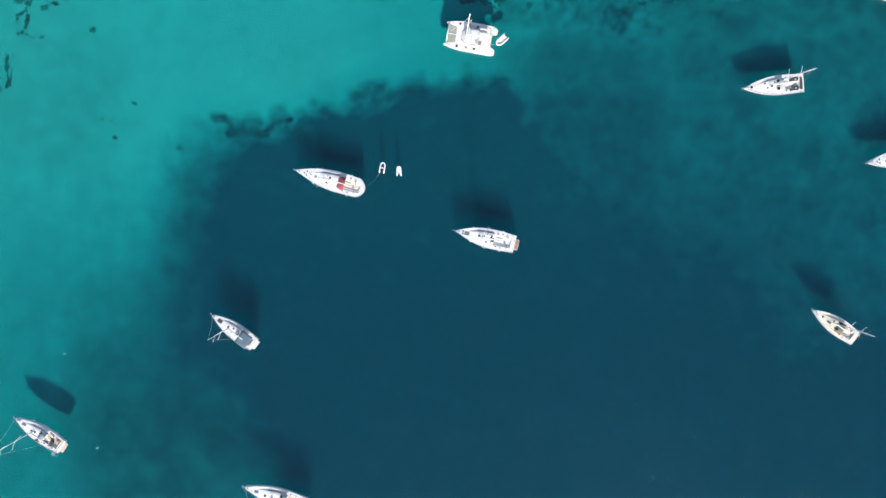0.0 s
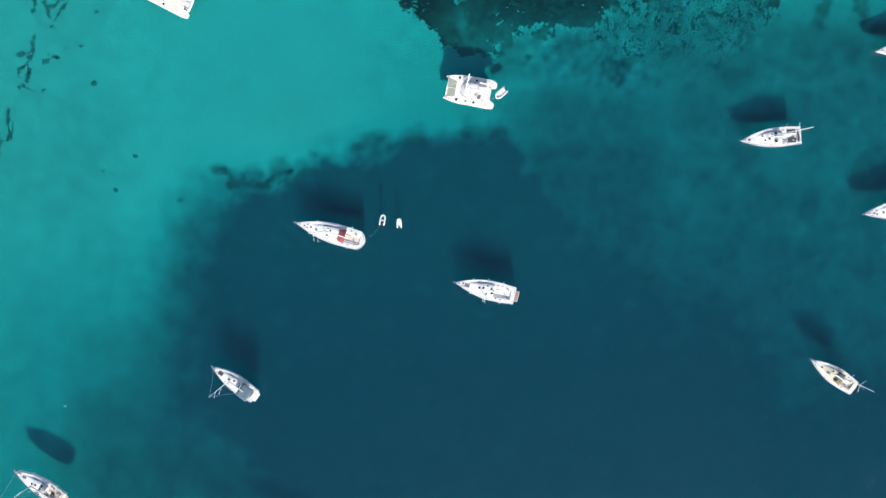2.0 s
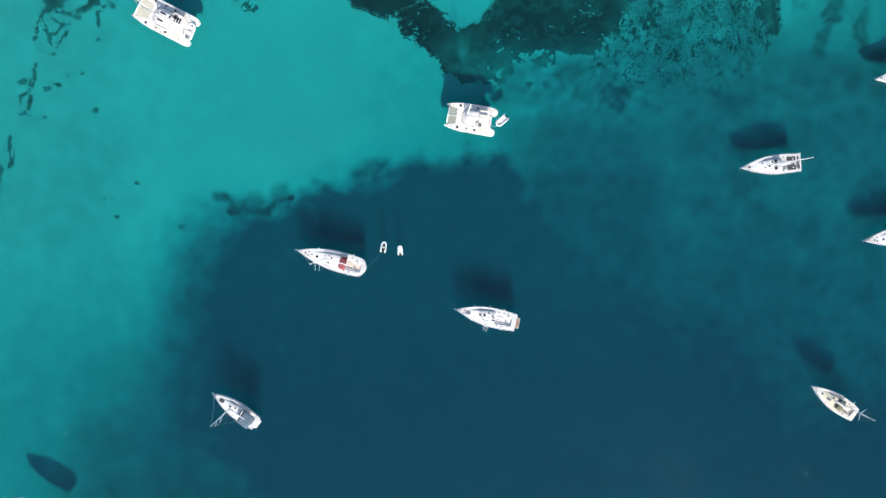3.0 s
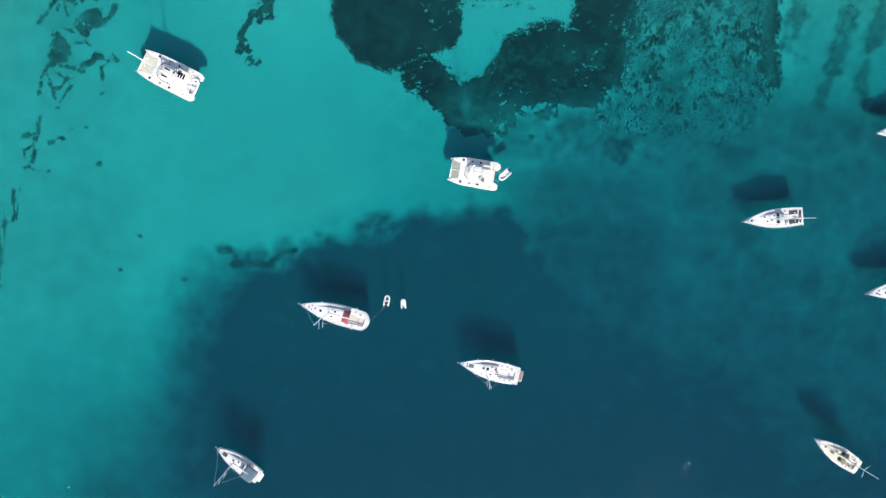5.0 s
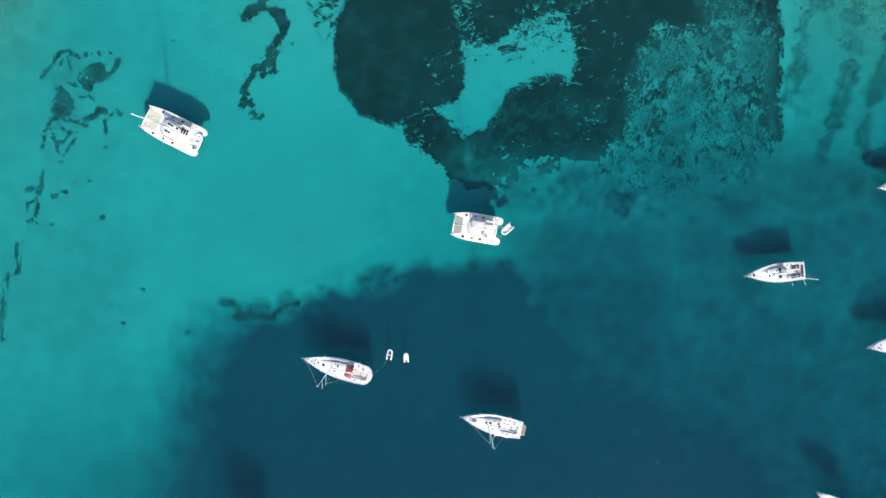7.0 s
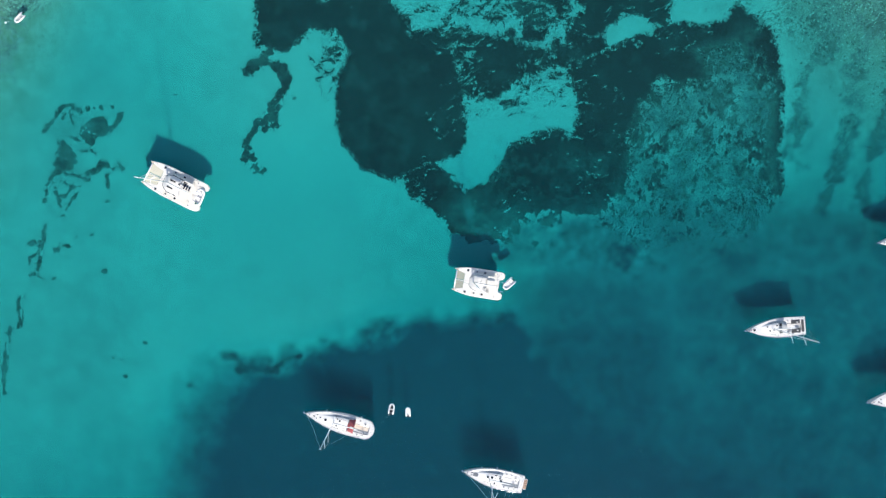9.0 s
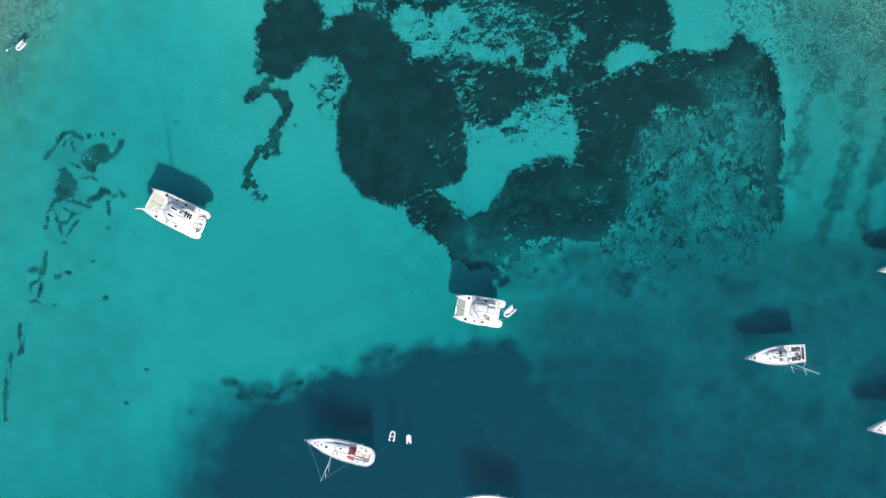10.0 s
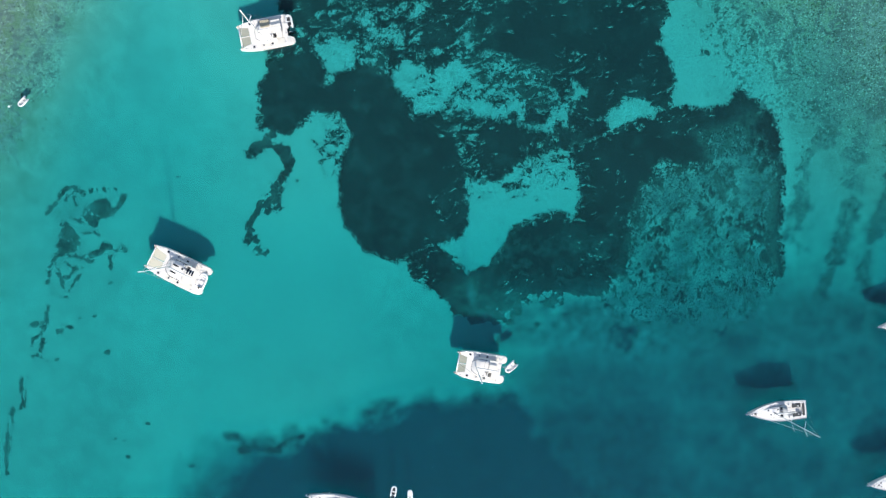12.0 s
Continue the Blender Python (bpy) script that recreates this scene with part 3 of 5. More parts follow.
def meadow_field(x, y):
    edge = (ragged(x, y, 41, 1.3, 1.3) + 0.7 * fbm(x, y, 0.6, 2, 44, 0.8)) * (1 - 0.5 * smooth(-8, -18, x) * smooth(92, 84, y))
    fleck = wisp(x, y, 1.1, 47) + 0.42 * fbm(x, y, 11, 2, 48) + 0.20 * smooth(-16, 2, x) - 0.16
    speck = wisp(x, y, 1.3, 52)
    patch = fbm(x, y, 4.5, 5, 54, 0.75)
    grit = wisp(x, y, 1.15, 59)
    south = smooth(64, 52, y) * smooth(-6, 6, x)
    clump = fbm(x, y, 3.0, 4, 56, 0.7)
    f = np.full(x.shape, -5.0)
    for outline, bare in ((DISC, 0.62), (ARM, 0.56), (CREST, 0.50), (BRIDGE, 0.34)):
        body = inside(x, y, outline) + edge
        if outline is ARM:
            body = np.minimum(body + 5.0 * clump * south, (0.62 + clump + 0.06 * (y - 50)) * 2.5 + 3.0 * (1 - south))
        f = np.maximum(f, np.minimum(body, (bare - fleck) * 3.0))
    # the north: closed weed, opened by bare sand and by speckled ground
    north = np.maximum(np.maximum(inside(x, y, MOTTLE_NORTH), inside(x, y, MOTTLE_MID)), inside(x, y, GAP)) + 0.6 + edge
    north = np.minimum(north, (0.40 - fleck - 0.25 * patch) * 3.0)
    for outline in SANDS:
        bare = inside(x, y, outline) + 1.2 * edge
        north = np.minimum(north, np.maximum(-bare, (speck + 0.6 * patch - 0.60) * 2.2))
    for outline, dense in zip(GRITS, GRIT_DENSE):
        thinned = inside(x, y, outline) + 1.5 * edge
        north = np.minimum(north, np.maximum(-thinned, (grit + 0.40 * patch + dense) * 2.2))
    f = np.maximum(f, north)
    for outline, dense, grainy in ((MOTTLE_EAST, 0.0, 0.75), (TONGUE, -0.36, 1.0), (HEART, -0.74, 0.9)):
        body = inside(x, y, outline) + 0.9 + 1.4 * edge
        mix = grainy * speck + (1.15 - grainy) * patch
        if outline is HEART:
            mix += 0.44 * smooth(68, 80, y) * smooth(0, 16, x)
        if outline is MOTTLE_EAST:
            mix = 1.05 * fbm(1.15 * x, 0.85 * y, 1.15, 3, 57, 0.75) + 0.30 * patch + 0.26 * smooth(6, 0.5, inside(x, y, outline)) * smooth(58, 70, x) - 0.30 * smooth(57, 43, y)
        f = np.maximum(f, np.minimum(body * 0.5, (mix + dense) * (0.85 if outline is MOTTLE_EAST else 2.2)))
    f = np.maximum(f, np.minimum(strand(x, y, NECK, 2.1) + edge, (speck + 0.45) * 2))
    rim = strand(x, y, RIM, 1.5) + edge
    return np.maximum(f, np.minimum(rim, (clump + 0.42) * 2))


def streak_field(x, y):
    fine = fbm(x, y, 1.5, 4, 61, 0.75)
    frayed = 0.62 * fine + 0.35 * fbm(x, y, 0.5, 2, 64, 0.8)
    f = np.full(x.shape, -5.0)
    for outline in STREAK_BEDS:
        f = np.maximum(f, np.minimum(inside(x, y, outline) + 0.1 + 1.8 * frayed, (fine + 0.40) * 3))
    for line, r in STREAK_LINES + STREAK_LATTICE + WEST_LINES:
        f = np.maximum(f, strand(x, y, line, 0.8 * r) + 1.15 * frayed)
    long = fbm(1.7 * x, 0.6 * y, 1.5, 4, 67, 0.7)
    for line, r in ((WEST_B, 0.5), (WEST_C, 0.5)):
        f = np.maximum(f, np.minimum(strand(x, y, line, r) + 1.1 * long, (long + 0.05) * 3))
    return f


def stony_field(x, y):
    speck = 0.7 * fbm(x, y, 0.7, 3, 101, 0.85) + 0.3 * wisp(x, y, 0.8, 102)
    patch = fbm(1.2 * x + 0.1 * y, 0.5 * y, 6.0, 4, 103, 0.65)
    f = np.full(x.shape, -5.0)
    for outline, dense in ((STONES_EAST, 0.06), (STONES_WEST, -0.06)):
        body = inside(x, y, outline) * 0.12 + 1.4 * patch + 0.2
        if outline is STONES_EAST:
            body = np.minimum(body, 3.0 * smooth(78, 100, y + 3 * patch) - 1.0)
        f = np.maximum(f, np.minimum(body, (speck + 0.45 * patch + dense + (0.34 * smooth(58, 92, x) - 0.24 if outline is STONES_EAST else 0.0)) * 2.0))
    return np.maximum(f, (ribs(x, y) - 0.68 + 1.2 * speck) * 1.5 - 0.7 * smooth(80, 58, y))


def tail_field(x, y):
    n = ragged(x, y, 71, 0.8, 1.5) + 0.5 * fbm(x, y, 0.6, 2, 74, 0.8)
    f = np.full(x.shape, -5.0)
    for line, r in TAIL:
        f = np.maximum(f, strand(x, y, line, r) + n)
    return np.minimum(f, 1.2)


def ledge_field(x, y):
    n = ragged(x, y, 81, 0.7, 1.2)
    f = np.full(x.shape, -5.0)
    for line, r in LEDGES:
        f = np.maximum(f, strand(x, y, line, r) + n)
    return f


def tuft_field(x, y):
    n = 0.5 * fbm(x, y, 1.3, 3, 91, 0.8) + 1.3 * fbm(x, y, 0.6, 2, 94, 0.8)
    f = np.full(x.shape, -5.0)
    for px, py, r in TUFTS:
        f = np.maximum(f, np.minimum(0.75 * r - np.hypot((x - px) * 0.65, y - py) + r * n, 1.6 * r - np.hypot(x - px, y - py)))
    return f


def meadow(field, box, step, label, density):
    xs, ys = np.arange(box[0], box[1], step), np.arange(box[2], box[3], step)

    def height(x, y):
        return -depth(x, y) + np.clip(field(x, y) * 0.16, -0.2, 0.10) + 0.03 * fbm(x, y, 0.9, 3, 99)
    ob = sheet("seagrass", xs, ys, height, SEAGRASS, {"growth": lambda x, y: density(x, y) * (0.25 + 0.75 * smooth(-0.12, 0.32, field(x, y)))}, cells=lambda x, y, z: field(x, y) > -0.12)
    return tagged(ob, label, "seagrass", kind="stuff")


def meadow_density(x, y):
    thin = smooth(-2.5, 2.0, inside(x, y, MOTTLE_EAST))
    half = np.zeros_like(x)
    for outline in GRITS[:3]:
        half = np.maximum(half, 0.16 * smooth(-1, 2, inside(x, y, outline)))
    mottled = smooth(74, 58, y) * smooth(-6, 6, x) * (1 - thin)
    half = np.maximum(half, mottled * (0.04 + 0.38 * fbm(x, y, 2.6, 4, 79, 0.7)))
    half = np.maximum(half, smooth(57, 47, y) * smooth(0, 8, x) * (0.58 + 0.4 * fbm(x, y, 1.8, 3, 75)) * (1 - thin))
    half = np.maximum(half, (0.5 + 0.5 * fbm(x, y, 2.0, 3, 76)) * np.exp(-((x - 6) / 4.5) ** 2 - ((y - 52.5) / 4) ** 2))
    return np.clip(1.0 - half - 0.26 * thin + 0.45 * thin * fbm(x, y, 3, 4, 77, 0.7) + 0.13 * fbm(x, y, 3, 3, 78), 0.1, 1.0)


meadow(meadow_field, (-52, 74, 36, 130), 0.15, "dark mottled seagrass meadow on the sandy seabed", meadow_density)
meadow(streak_field, (-100, -64, 6, 84), 0.18, "thin dark seagrass streaks on pale sand", lambda x, y: 0.60 + 0.45 * fbm(x, y, 3, 3, 79))
meadow(tail_field, (-50, -28, 58, 94), 0.16, "narrow crooked strip of dark seagrass on sand", lambda x, y: 0.9 + 0.3 * fbm(x, y, 3, 3, 79))
meadow(ledge_field, (-56, -26, 14, 34), 0.24, "ragged seagrass along the edge of the deep water", lambda x, y: 0.85 + 0.3 * fbm(x, y, 2, 3, 79))
meadow(tuft_field, (-98, 98, 14, 118), 0.2, "small lone seagrass tufts scattered on the seabed", lambda x, y: 0.62 + 0.3 * fbm(x, y, 2, 3, 79))
meadow(stony_field, (44, 108, 46, 128), 0.2, "sparse weed on stony ground in shallow water", lambda x, y: 0.48 + 0.35 * fbm(x, y, 4, 3, 79))
meadow(stony_field, (-108, -66, 82, 128), 0.2, "sparse weed on stony ground in shallow water", lambda x, y: 0.42 + 0.35 * fbm(x, y, 4, 3, 79))


# ---- loose leaves that fray the edges of the meadow, and pale litter on it ----
def leaves(name, x, y, lengths, widths, seed, rise, mat, label, growth=1.0):
    """Pointed leaves of four corners, lying a little askew over the bed."""
    rng = np.random.default_rng(seed)
    n = len(x)
    turn = rng.uniform(0, 2 * math.pi, n)
    a, b = rng.uniform(*lengths, n) / 2, rng.uniform(*widths, n) / 2
    tilt = rng.normal(0, 0.18, n)
    z = -depth(x, y) + rise
    corners = []
    for u, v in ((-1, 0), (-0.1, -1), (1, 0.3), (0.2, 1)):
        dx = u * a * np.cos(turn) - v * b * np.sin(turn)
        dy = u * a * np.sin(turn) + v * b * np.cos(turn)
        corners.append(np.stack([x + dx, y + dy, z + u * a * tilt], 1))
    co = np.stack(corners, 1).reshape(-1, 3)
    mesh = bpy.data.meshes.new(name)
    mesh.vertices.add(4 * n)
    mesh.vertices.foreach_set("co", co.ravel())
    mesh.loops.add(4 * n)
    mesh.loops.foreach_set("vertex_index", np.arange(4 * n))
    mesh.polygons.add(n)
    mesh.polygons.foreach_set("loop_start", np.arange(0, 4 * n, 4))
    mesh.update(calc_edges=True)
    mesh.attributes.new("growth", "FLOAT", "POINT").data.foreach_set("value", np.repeat(np.clip(rng.normal(growth, 0.12, n), 0, 1), 4).astype(np.float32))
    mesh.materials.append(mat)
    return tagged(new(name, mesh), label, "seagrass", kind="stuff")


def soft_ground(x, y):
    """1 on the deeper, silted ground to the south and east, where leaves lie buried."""
    return np.maximum(smooth(-1, 3, inside(x, y, MOTTLE_EAST)) * smooth(88, 76, y), smooth(62, 54, y) * smooth(-8, 2, x))


def scatter(field, box, count, seed, lo, hi):
    """Places where the field lies between lo and hi, thinning out towards lo."""
    rng = np.random.default_rng(seed)
    x, y = rng.uniform(box[0], box[1], count), rng.uniform(box[2], box[3], count)
    f = field(x, y)
    keep = (f < hi) & (f > lo) & (rng.uniform(0, 1, count) < smooth(lo, 0.0, f) * (1 - 0.9 * soft_ground(x, y)))
    return x[keep], y[keep]


leaves("seagrass_leaves", *scatter(meadow_field, (-50, 73, 38, 124), 280000, 201, -0.7, 0.2), (0.3, 0.75), (0.10, 0.26), 202, 0.09, SEAGRASS, "loose dark seagrass leaves along the meadow's edges", 0.85)
leaves("seagrass_leaves", *scatter(streak_field, (-95, -64, 14, 82), 60000, 203, -0.3, 0.2), (0.16, 0.36), (0.07, 0.14), 204, 0.06, SEAGRASS, "loose dark seagrass leaves beside the thin streaks", 0.6)
leaves("seagrass_leaves", *scatter(tail_field, (-48, -28, 58, 94), 12000, 205, -0.4, 0.2), (0.2, 0.5), (0.08, 0.18), 206, 0.09, SEAGRASS, "loose dark seagrass leaves beside the crooked strip", 0.85)


# ---- stones on the shallow ground ----
PALE_STONE = plain("pale_limestone", (0.62, 0.61, 0.47), 0.9, vary=0.3, bump=0.02)
DARK_STONE = plain("weed_covered_stone", (0.10, 0.12, 0.08), 0.9, vary=0.3, bump=0.02)


def stones(box, count, seed, chance, sizes, mat, label):
    """Low five-sided stones scattered over the bed."""
    rng = np.random.default_rng(seed)
    x, y = rng.uniform(box[0], box[1], count), rng.uniform(box[2], box[3], count)
    keep = rng.uniform(0, 1, count) < chance(x, y)
    x, y = x[keep], y[keep]
    n = len(x)
    z = -depth(x, y)
    r, turn = rng.uniform(*sizes, n), rng.uniform(0, 2 * math.pi, n)
    rings = []
    for size, rise in ((1.0, -0.05), (0.55, 0.5)):
        for k in range(5):
            a = turn + 2 * math.pi * k / 5
            w = r * size * rng.uniform(0.6, 1.2, n)
            rings.append(np.stack([x + w * np.cos(a), y + 0.8 * w * np.sin(a), z + 0.10 + r * rise * 0.6], 1))
    co = np.stack(rings, 1).reshape(-1, 3)
    side = [(k, (k + 1) % 5, 5 + (k + 1) % 5, 5 + k) for k in range(5)]
    quads = (np.arange(n)[:, None, None] * 10 + np.array(side)[None]).reshape(-1, 4)
    tops = np.arange(n)[:, None] * 10 + np.arange(5, 10)[None]
    mesh = bpy.data.meshes.new("stones")
    mesh.vertices.add(len(co))
    mesh.vertices.foreach_set("co", co.ravel())
    mesh.loops.add(quads.size + tops.size)
    mesh.loops.foreach_set("vertex_index", np.concatenate([quads.ravel(), tops.ravel()]))
    mesh.polygons.add(len(quads) + n)
    mesh.polygons.foreach_set("loop_start", np.concatenate([np.arange(len(quads)) * 4, quads.size + np.arange(n) * 5]))
    mesh.update(calc_edges=True)
    mesh.materials.append(mat)
    return tagged(new("stones", mesh), label, "stones", kind="stuff")


def east_chance(x, y):
    bank = smooth(-10, 30, (x - 52) * 0.7 + (y - 112) * 0.69)
    return np.clip(0.9 * bank * (0.55 + 0.9 * fbm(1.4 * x, 0.5 * y, 6, 3, 141)) + 0.05 * smooth(50, 62, x) * smooth(88, 98, y), 0, 1) * smooth(66, 86, y + 0.25 * (x - 70))


def west_chance(x, y):
    return np.clip(0.8 * shoal_west(x, y) * (0.5 + 0.9 * fbm(x, y, 6, 3, 142)), 0, 1)


for seed, mat, sizes, share, words in ((301, PALE_STONE, (0.08, 0.22), 0.8, "small pale stones on the shallow seabed"), (302, DARK_STONE, (0.08, 0.24), 1.0, "dark weed-covered stones on the shallow seabed")):
    stones((44, 106, 62, 126), int(26000 * share), seed, east_chance, sizes, mat, words)
    stones((-108, -62, 82, 126), int(5000 * (1.4 - share)), seed + 10, west_chance, sizes, mat, words)


# ---- building blocks for the boats ----
def part(name, bm, mat, parent, label="", smooth_=False):
    mesh = bpy.data.meshes.new(name)
    bmesh.ops.recalc_face_normals(bm, faces=bm.faces[:])
    for f in bm.faces:
        f.smooth = smooth_
    bm.to_mesh(mesh)
    bm.free()
    mesh.materials.append(mat)
    ob = new(name, mesh)
    ob.parent = parent
    return tagged(ob, label)


def thing(name, x, y, yaw, label, category, group="", z=0.0):
    ob = new(name)
    ob.matrix_basis = pose(x, y, z, 0, 0, yaw)
    return tagged(ob, label, category, group)


def loft(rings, closed=True, caps=True, bm=None):
    bm = bm or bmesh.new()
    made = [[bm.verts.new(p) for p in ring] for ring in rings]
    n = len(rings[0])
    for a, b in zip(made[:-1], made[1:]):
        for i in range(n if closed else n - 1):
            j = (i + 1) % n
            bm.faces.new((a[i], a[j], b[j], b[i]))
    if caps:
        for ring in (made[0], made[-1]):
            bm.faces.new(ring)
    return bm


def block(cx, cy, cz, sx, sy, sz, bevel=0.03, bm=None, yaw=0.0, tilt=0.0):
    bm = bm or bmesh.new()
    m = pose(cx, cy, cz, 0, tilt, yaw) @ Matrix.Diagonal((sx, sy, sz, 1))
    made = bmesh.ops.create_cube(bm, size=1, matrix=m)["verts"]
    if bevel:
        edges = list({e for v in made for e in v.link_edges})
        bmesh.ops.bevel(bm, geom=edges, offset=bevel, segments=2, affect="EDGES")
    return bm


def tube(points, r0, r1=None, n=8, bm=None):
    """A round bar along a line of points, tapering from r0 to r1."""
    r1 = r0 if r1 is None else r1
    pts = [Vector(p) for p in points]
    rings = []
    for i, p in enumerate(pts):
        way = (pts[min(i + 1, len(pts) - 1)] - pts[max(i - 1, 0)]).normalized()
        side = way.cross(Vector((0, 0, 1)) if abs(way.z) < 0.95 else Vector((1, 0, 0))).normalized()
        up = side.cross(way)
        r = r0 + (r1 - r0) * i / (len(pts) - 1)
        rings.append([p + r * (math.cos(a) * side + math.sin(a) * up) for a in (2 * math.pi * k / n for k in range(n))])
    return loft(rings, bm=bm)


def drum(x, y, z, r, h, n=14, bm=None, r2=None):
    bm = bm or bmesh.new()
    bmesh.ops.create_cone(bm, cap_ends=True, segments=n, radius1=r, radius2=r if r2 is None else r2, depth=h,
                          matrix=Matrix.Translation((x, y, z + h / 2)))
    return bm


def ring(x, y, z, r, thick, facing=(1, 0, 0), n=20):
    turn = Vector((0, 0, 1)).rotation_difference(Vector(facing)).to_matrix()
    pts = [Vector((x, y, z)) + turn @ Vector((r * math.cos(2 * math.pi * k / n), r * math.sin(2 * math.pi * k / n), 0)) for k in range(n + 1)]
    return tube(pts, thick, n=6)


def arch_rings(x0, x1, half, lift, z0, n=9, steps=6, thick=0.04):
    """Sections of a curved canvas roof from x0 to x1: half(k) and lift(k) give its half-width and rise."""
    rings = []
    for s in range(steps + 1):
        k = s / steps
        x, w, h = x0 + (x1 - x0) * k, half(k), lift(k)
        top = [(x, w * math.cos(math.pi * i / (n - 1)), z0 + h * math.sin(math.pi * i / (n - 1)) ** 0.6) for i in range(n)]
        low = [(px, py * 0.97, max(z0 - 0.02, pz - thick)) for px, py, pz in reversed(top)]
        rings.append(top + low)
    return rings


# ---- a cruising yacht under bare poles ----
def yacht(x, y, yaw, length, beam, mast_height, label, transom=0.80, round_stern=False, deck_mat=None, hatches=(), hood=None,
          awning=None, platform=None, wheels=2, arch=False, teak_cockpit=True, lazy_bag=None, raft=False,
          foredeck_cover=False, fenders=0, mast_at=0.58, cabin=(0.36, 0.80), heel=0.0, rake=0.25, dark_lockers=False, roof_mat=None, clutter=False, stay=0.03):
    """The bow points along x; s runs from the stern, 0, to the bow, 1."""
    boat = thing("sailing_yacht", x, y, yaw, label, "sailing yacht", "yachts at anchor in the bay")
    boat.matrix_basis = boat.matrix_basis @ pose(0, 0, 0, heel, 0, 0)
    deck_mat = deck_mat or NONSKID
    at = lambda s: (s - 0.5) * length

    def half(s):
        m = 0.40
        if s < m:
            w = transom + (1 - transom) * math.sin(math.pi / 2 * s / m)
            if round_stern and s < 0.10:
                w *= math.sqrt(max(0.06, 1 - (1 - s / 0.10) ** 2))
        else:
            w = 1 - ((s - m) / (1 - m)) ** 1.85
        return max(0.02, beam / 2 * w)
    rail = lambda s: 1.10 + 0.32 * s * s
    stations = [0, 0.012, 0.03, 0.06, 0.1] + [0.1 + 0.9 * k / 30 for k in range(1, 31)]

    rings = []
    for s in stations:
        b, z, keel = half(s), rail(s), -0.55 * math.sin(math.pi * min(1, 0.15 + s * 0.9)) - 0.05
        prof = [(0.0, keel), (0.55, keel * 0.75), (0.86, -0.05), (0.95, 0.35 * z), (0.99, 0.75 * z), (1.0, z)]
        side = [(at(s) - 0.25 * (z - h) / z * (s > 0.98), b * w, h) for w, h in prof]
        rings.append(side[::-1] + [(px, -py, pz) for px, py, pz in side[1:]])
    hull = part("hull", loft(rings, closed=False, caps=False), GELCOAT, boat, smooth_=True)
    part("transom", loft([rings[0], [(px - 0.03, py * 0.98, pz) for px, py, pz in rings[0]]]), GELCOAT, hull)
    for sgn in (1, -1):
        line = [(at(s), sgn * half(s) * 0.985, rail(s) + 0.02) for s in stations]
        part("toe_rail", tube(line, 0.035, n=6), ALLOY, hull)
        part("boot_stripe", tube([(at(s), sgn * half(s) * 0.957, 0.22) for s in stations[2:-1]], 0.03, n=5), SLATE, hull)

    # deck with the cockpit well sunk into it
    well_a, well_b, well_w = 0.07, cabin[0] - 0.005, 0.52
    bm = bmesh.new()
    cols = [-1, -0.93, -0.75, -0.6, -0.525, -0.515, -0.36, -0.2, 0, 0.2, 0.36, 0.515, 0.525, 0.6, 0.75, 0.93, 1]
    ss = sorted(set([k / 44 for k in range(45)] + [well_a - 0.004, well_a + 0.004, well_b - 0.004, well_b + 0.004]))
    grid = []
    for s in ss:
        row = []
        for c in cols:
            wide = min(half(s), beam * 0.44 if well_a <= s <= well_b else 9)
            z = rail(s) - 0.03 + 0.05 * (1 - c * c)
            if well_a <= s <= well_b and abs(c) < 0.52:
                z -= 0.22 if abs(c) > 0.35 else 0.48
            row.append(bm.verts.new((at(s), half(s) * 0.985 * c, z)))
        grid.append(row)
    for a, b in zip(grid[:-1], grid[1:]):
        for i in range(len(cols) - 1):
            bm.faces.new((a[i], a[i + 1], b[i + 1], b[i]))
    part("deck", bm, deck_mat, boat)
    floor_z = rail(0.2) - 0.47
    if teak_cockpit:
        for sgn in (1, -1):
            part("cockpit_seat", block(at((well_a + well_b) / 2 + 0.03), sgn * beam * 0.205, rail(0.2) - 0.20, (well_b - well_a - 0.07) * length, beam * 0.07, 0.05, 0.01), GELCOAT if round_stern else PALE_TEAK, boat, "cockpit seat")
        part("cockpit_sole", block(at((well_a + well_b) / 2), 0, floor_z + 0.015, (well_b - well_a - 0.03) * length, beam * 0.30, 0.03, 0.005), CUSHION if round_stern else PALE_TEAK, boat)
    part("cockpit_table", block(at(0.25), 0, floor_z + 0.62, 0.13 * length, 0.42, 0.05, 0.02), CUSHION if round_stern else GELCOAT, boat)

    # coach roof
    c0, c1 = cabin
    rings = []
    n = 16
    for k in range(n + 1):
        s = c0 + (c1 - c0) * k / n
        w = half(s) * 0.62 * (1 - 0.25 * (k / n) ** 3)
        h = 0.44 * (1 - (k / n) ** 2.2) * (1 if k else 0.96) + 0.015
        z0 = rail(s) - 0.02
        prof = [(1.0, 0), (0.93, 0.78), (0.80, 0.97), (0.45, 1.05), (0, 1.09)]
        left = [(at(s), w * a, z0 + h * b) for a, b in prof]
        rings.append(left + [(px, -py, pz) for px, py, pz in left[-2::-1]])
    roof = part("coach_roof", loft(rings, closed=False, caps=False), roof_mat or GELCOAT, boat, smooth_=True)
    part("companionway", block(at(c0) + 0.24, 0, rail(c0) + 0.44, 0.55, 0.66, 0.06, 0.02), ACRYLIC, roof, "smoked sliding companionway hatch")
    part("bulkhead", block(at(c0) - 0.02, 0, rail(c0) - 0.05, 0.05, half(c0) * 1.1, 0.95, 0.01), GELCOAT, roof)
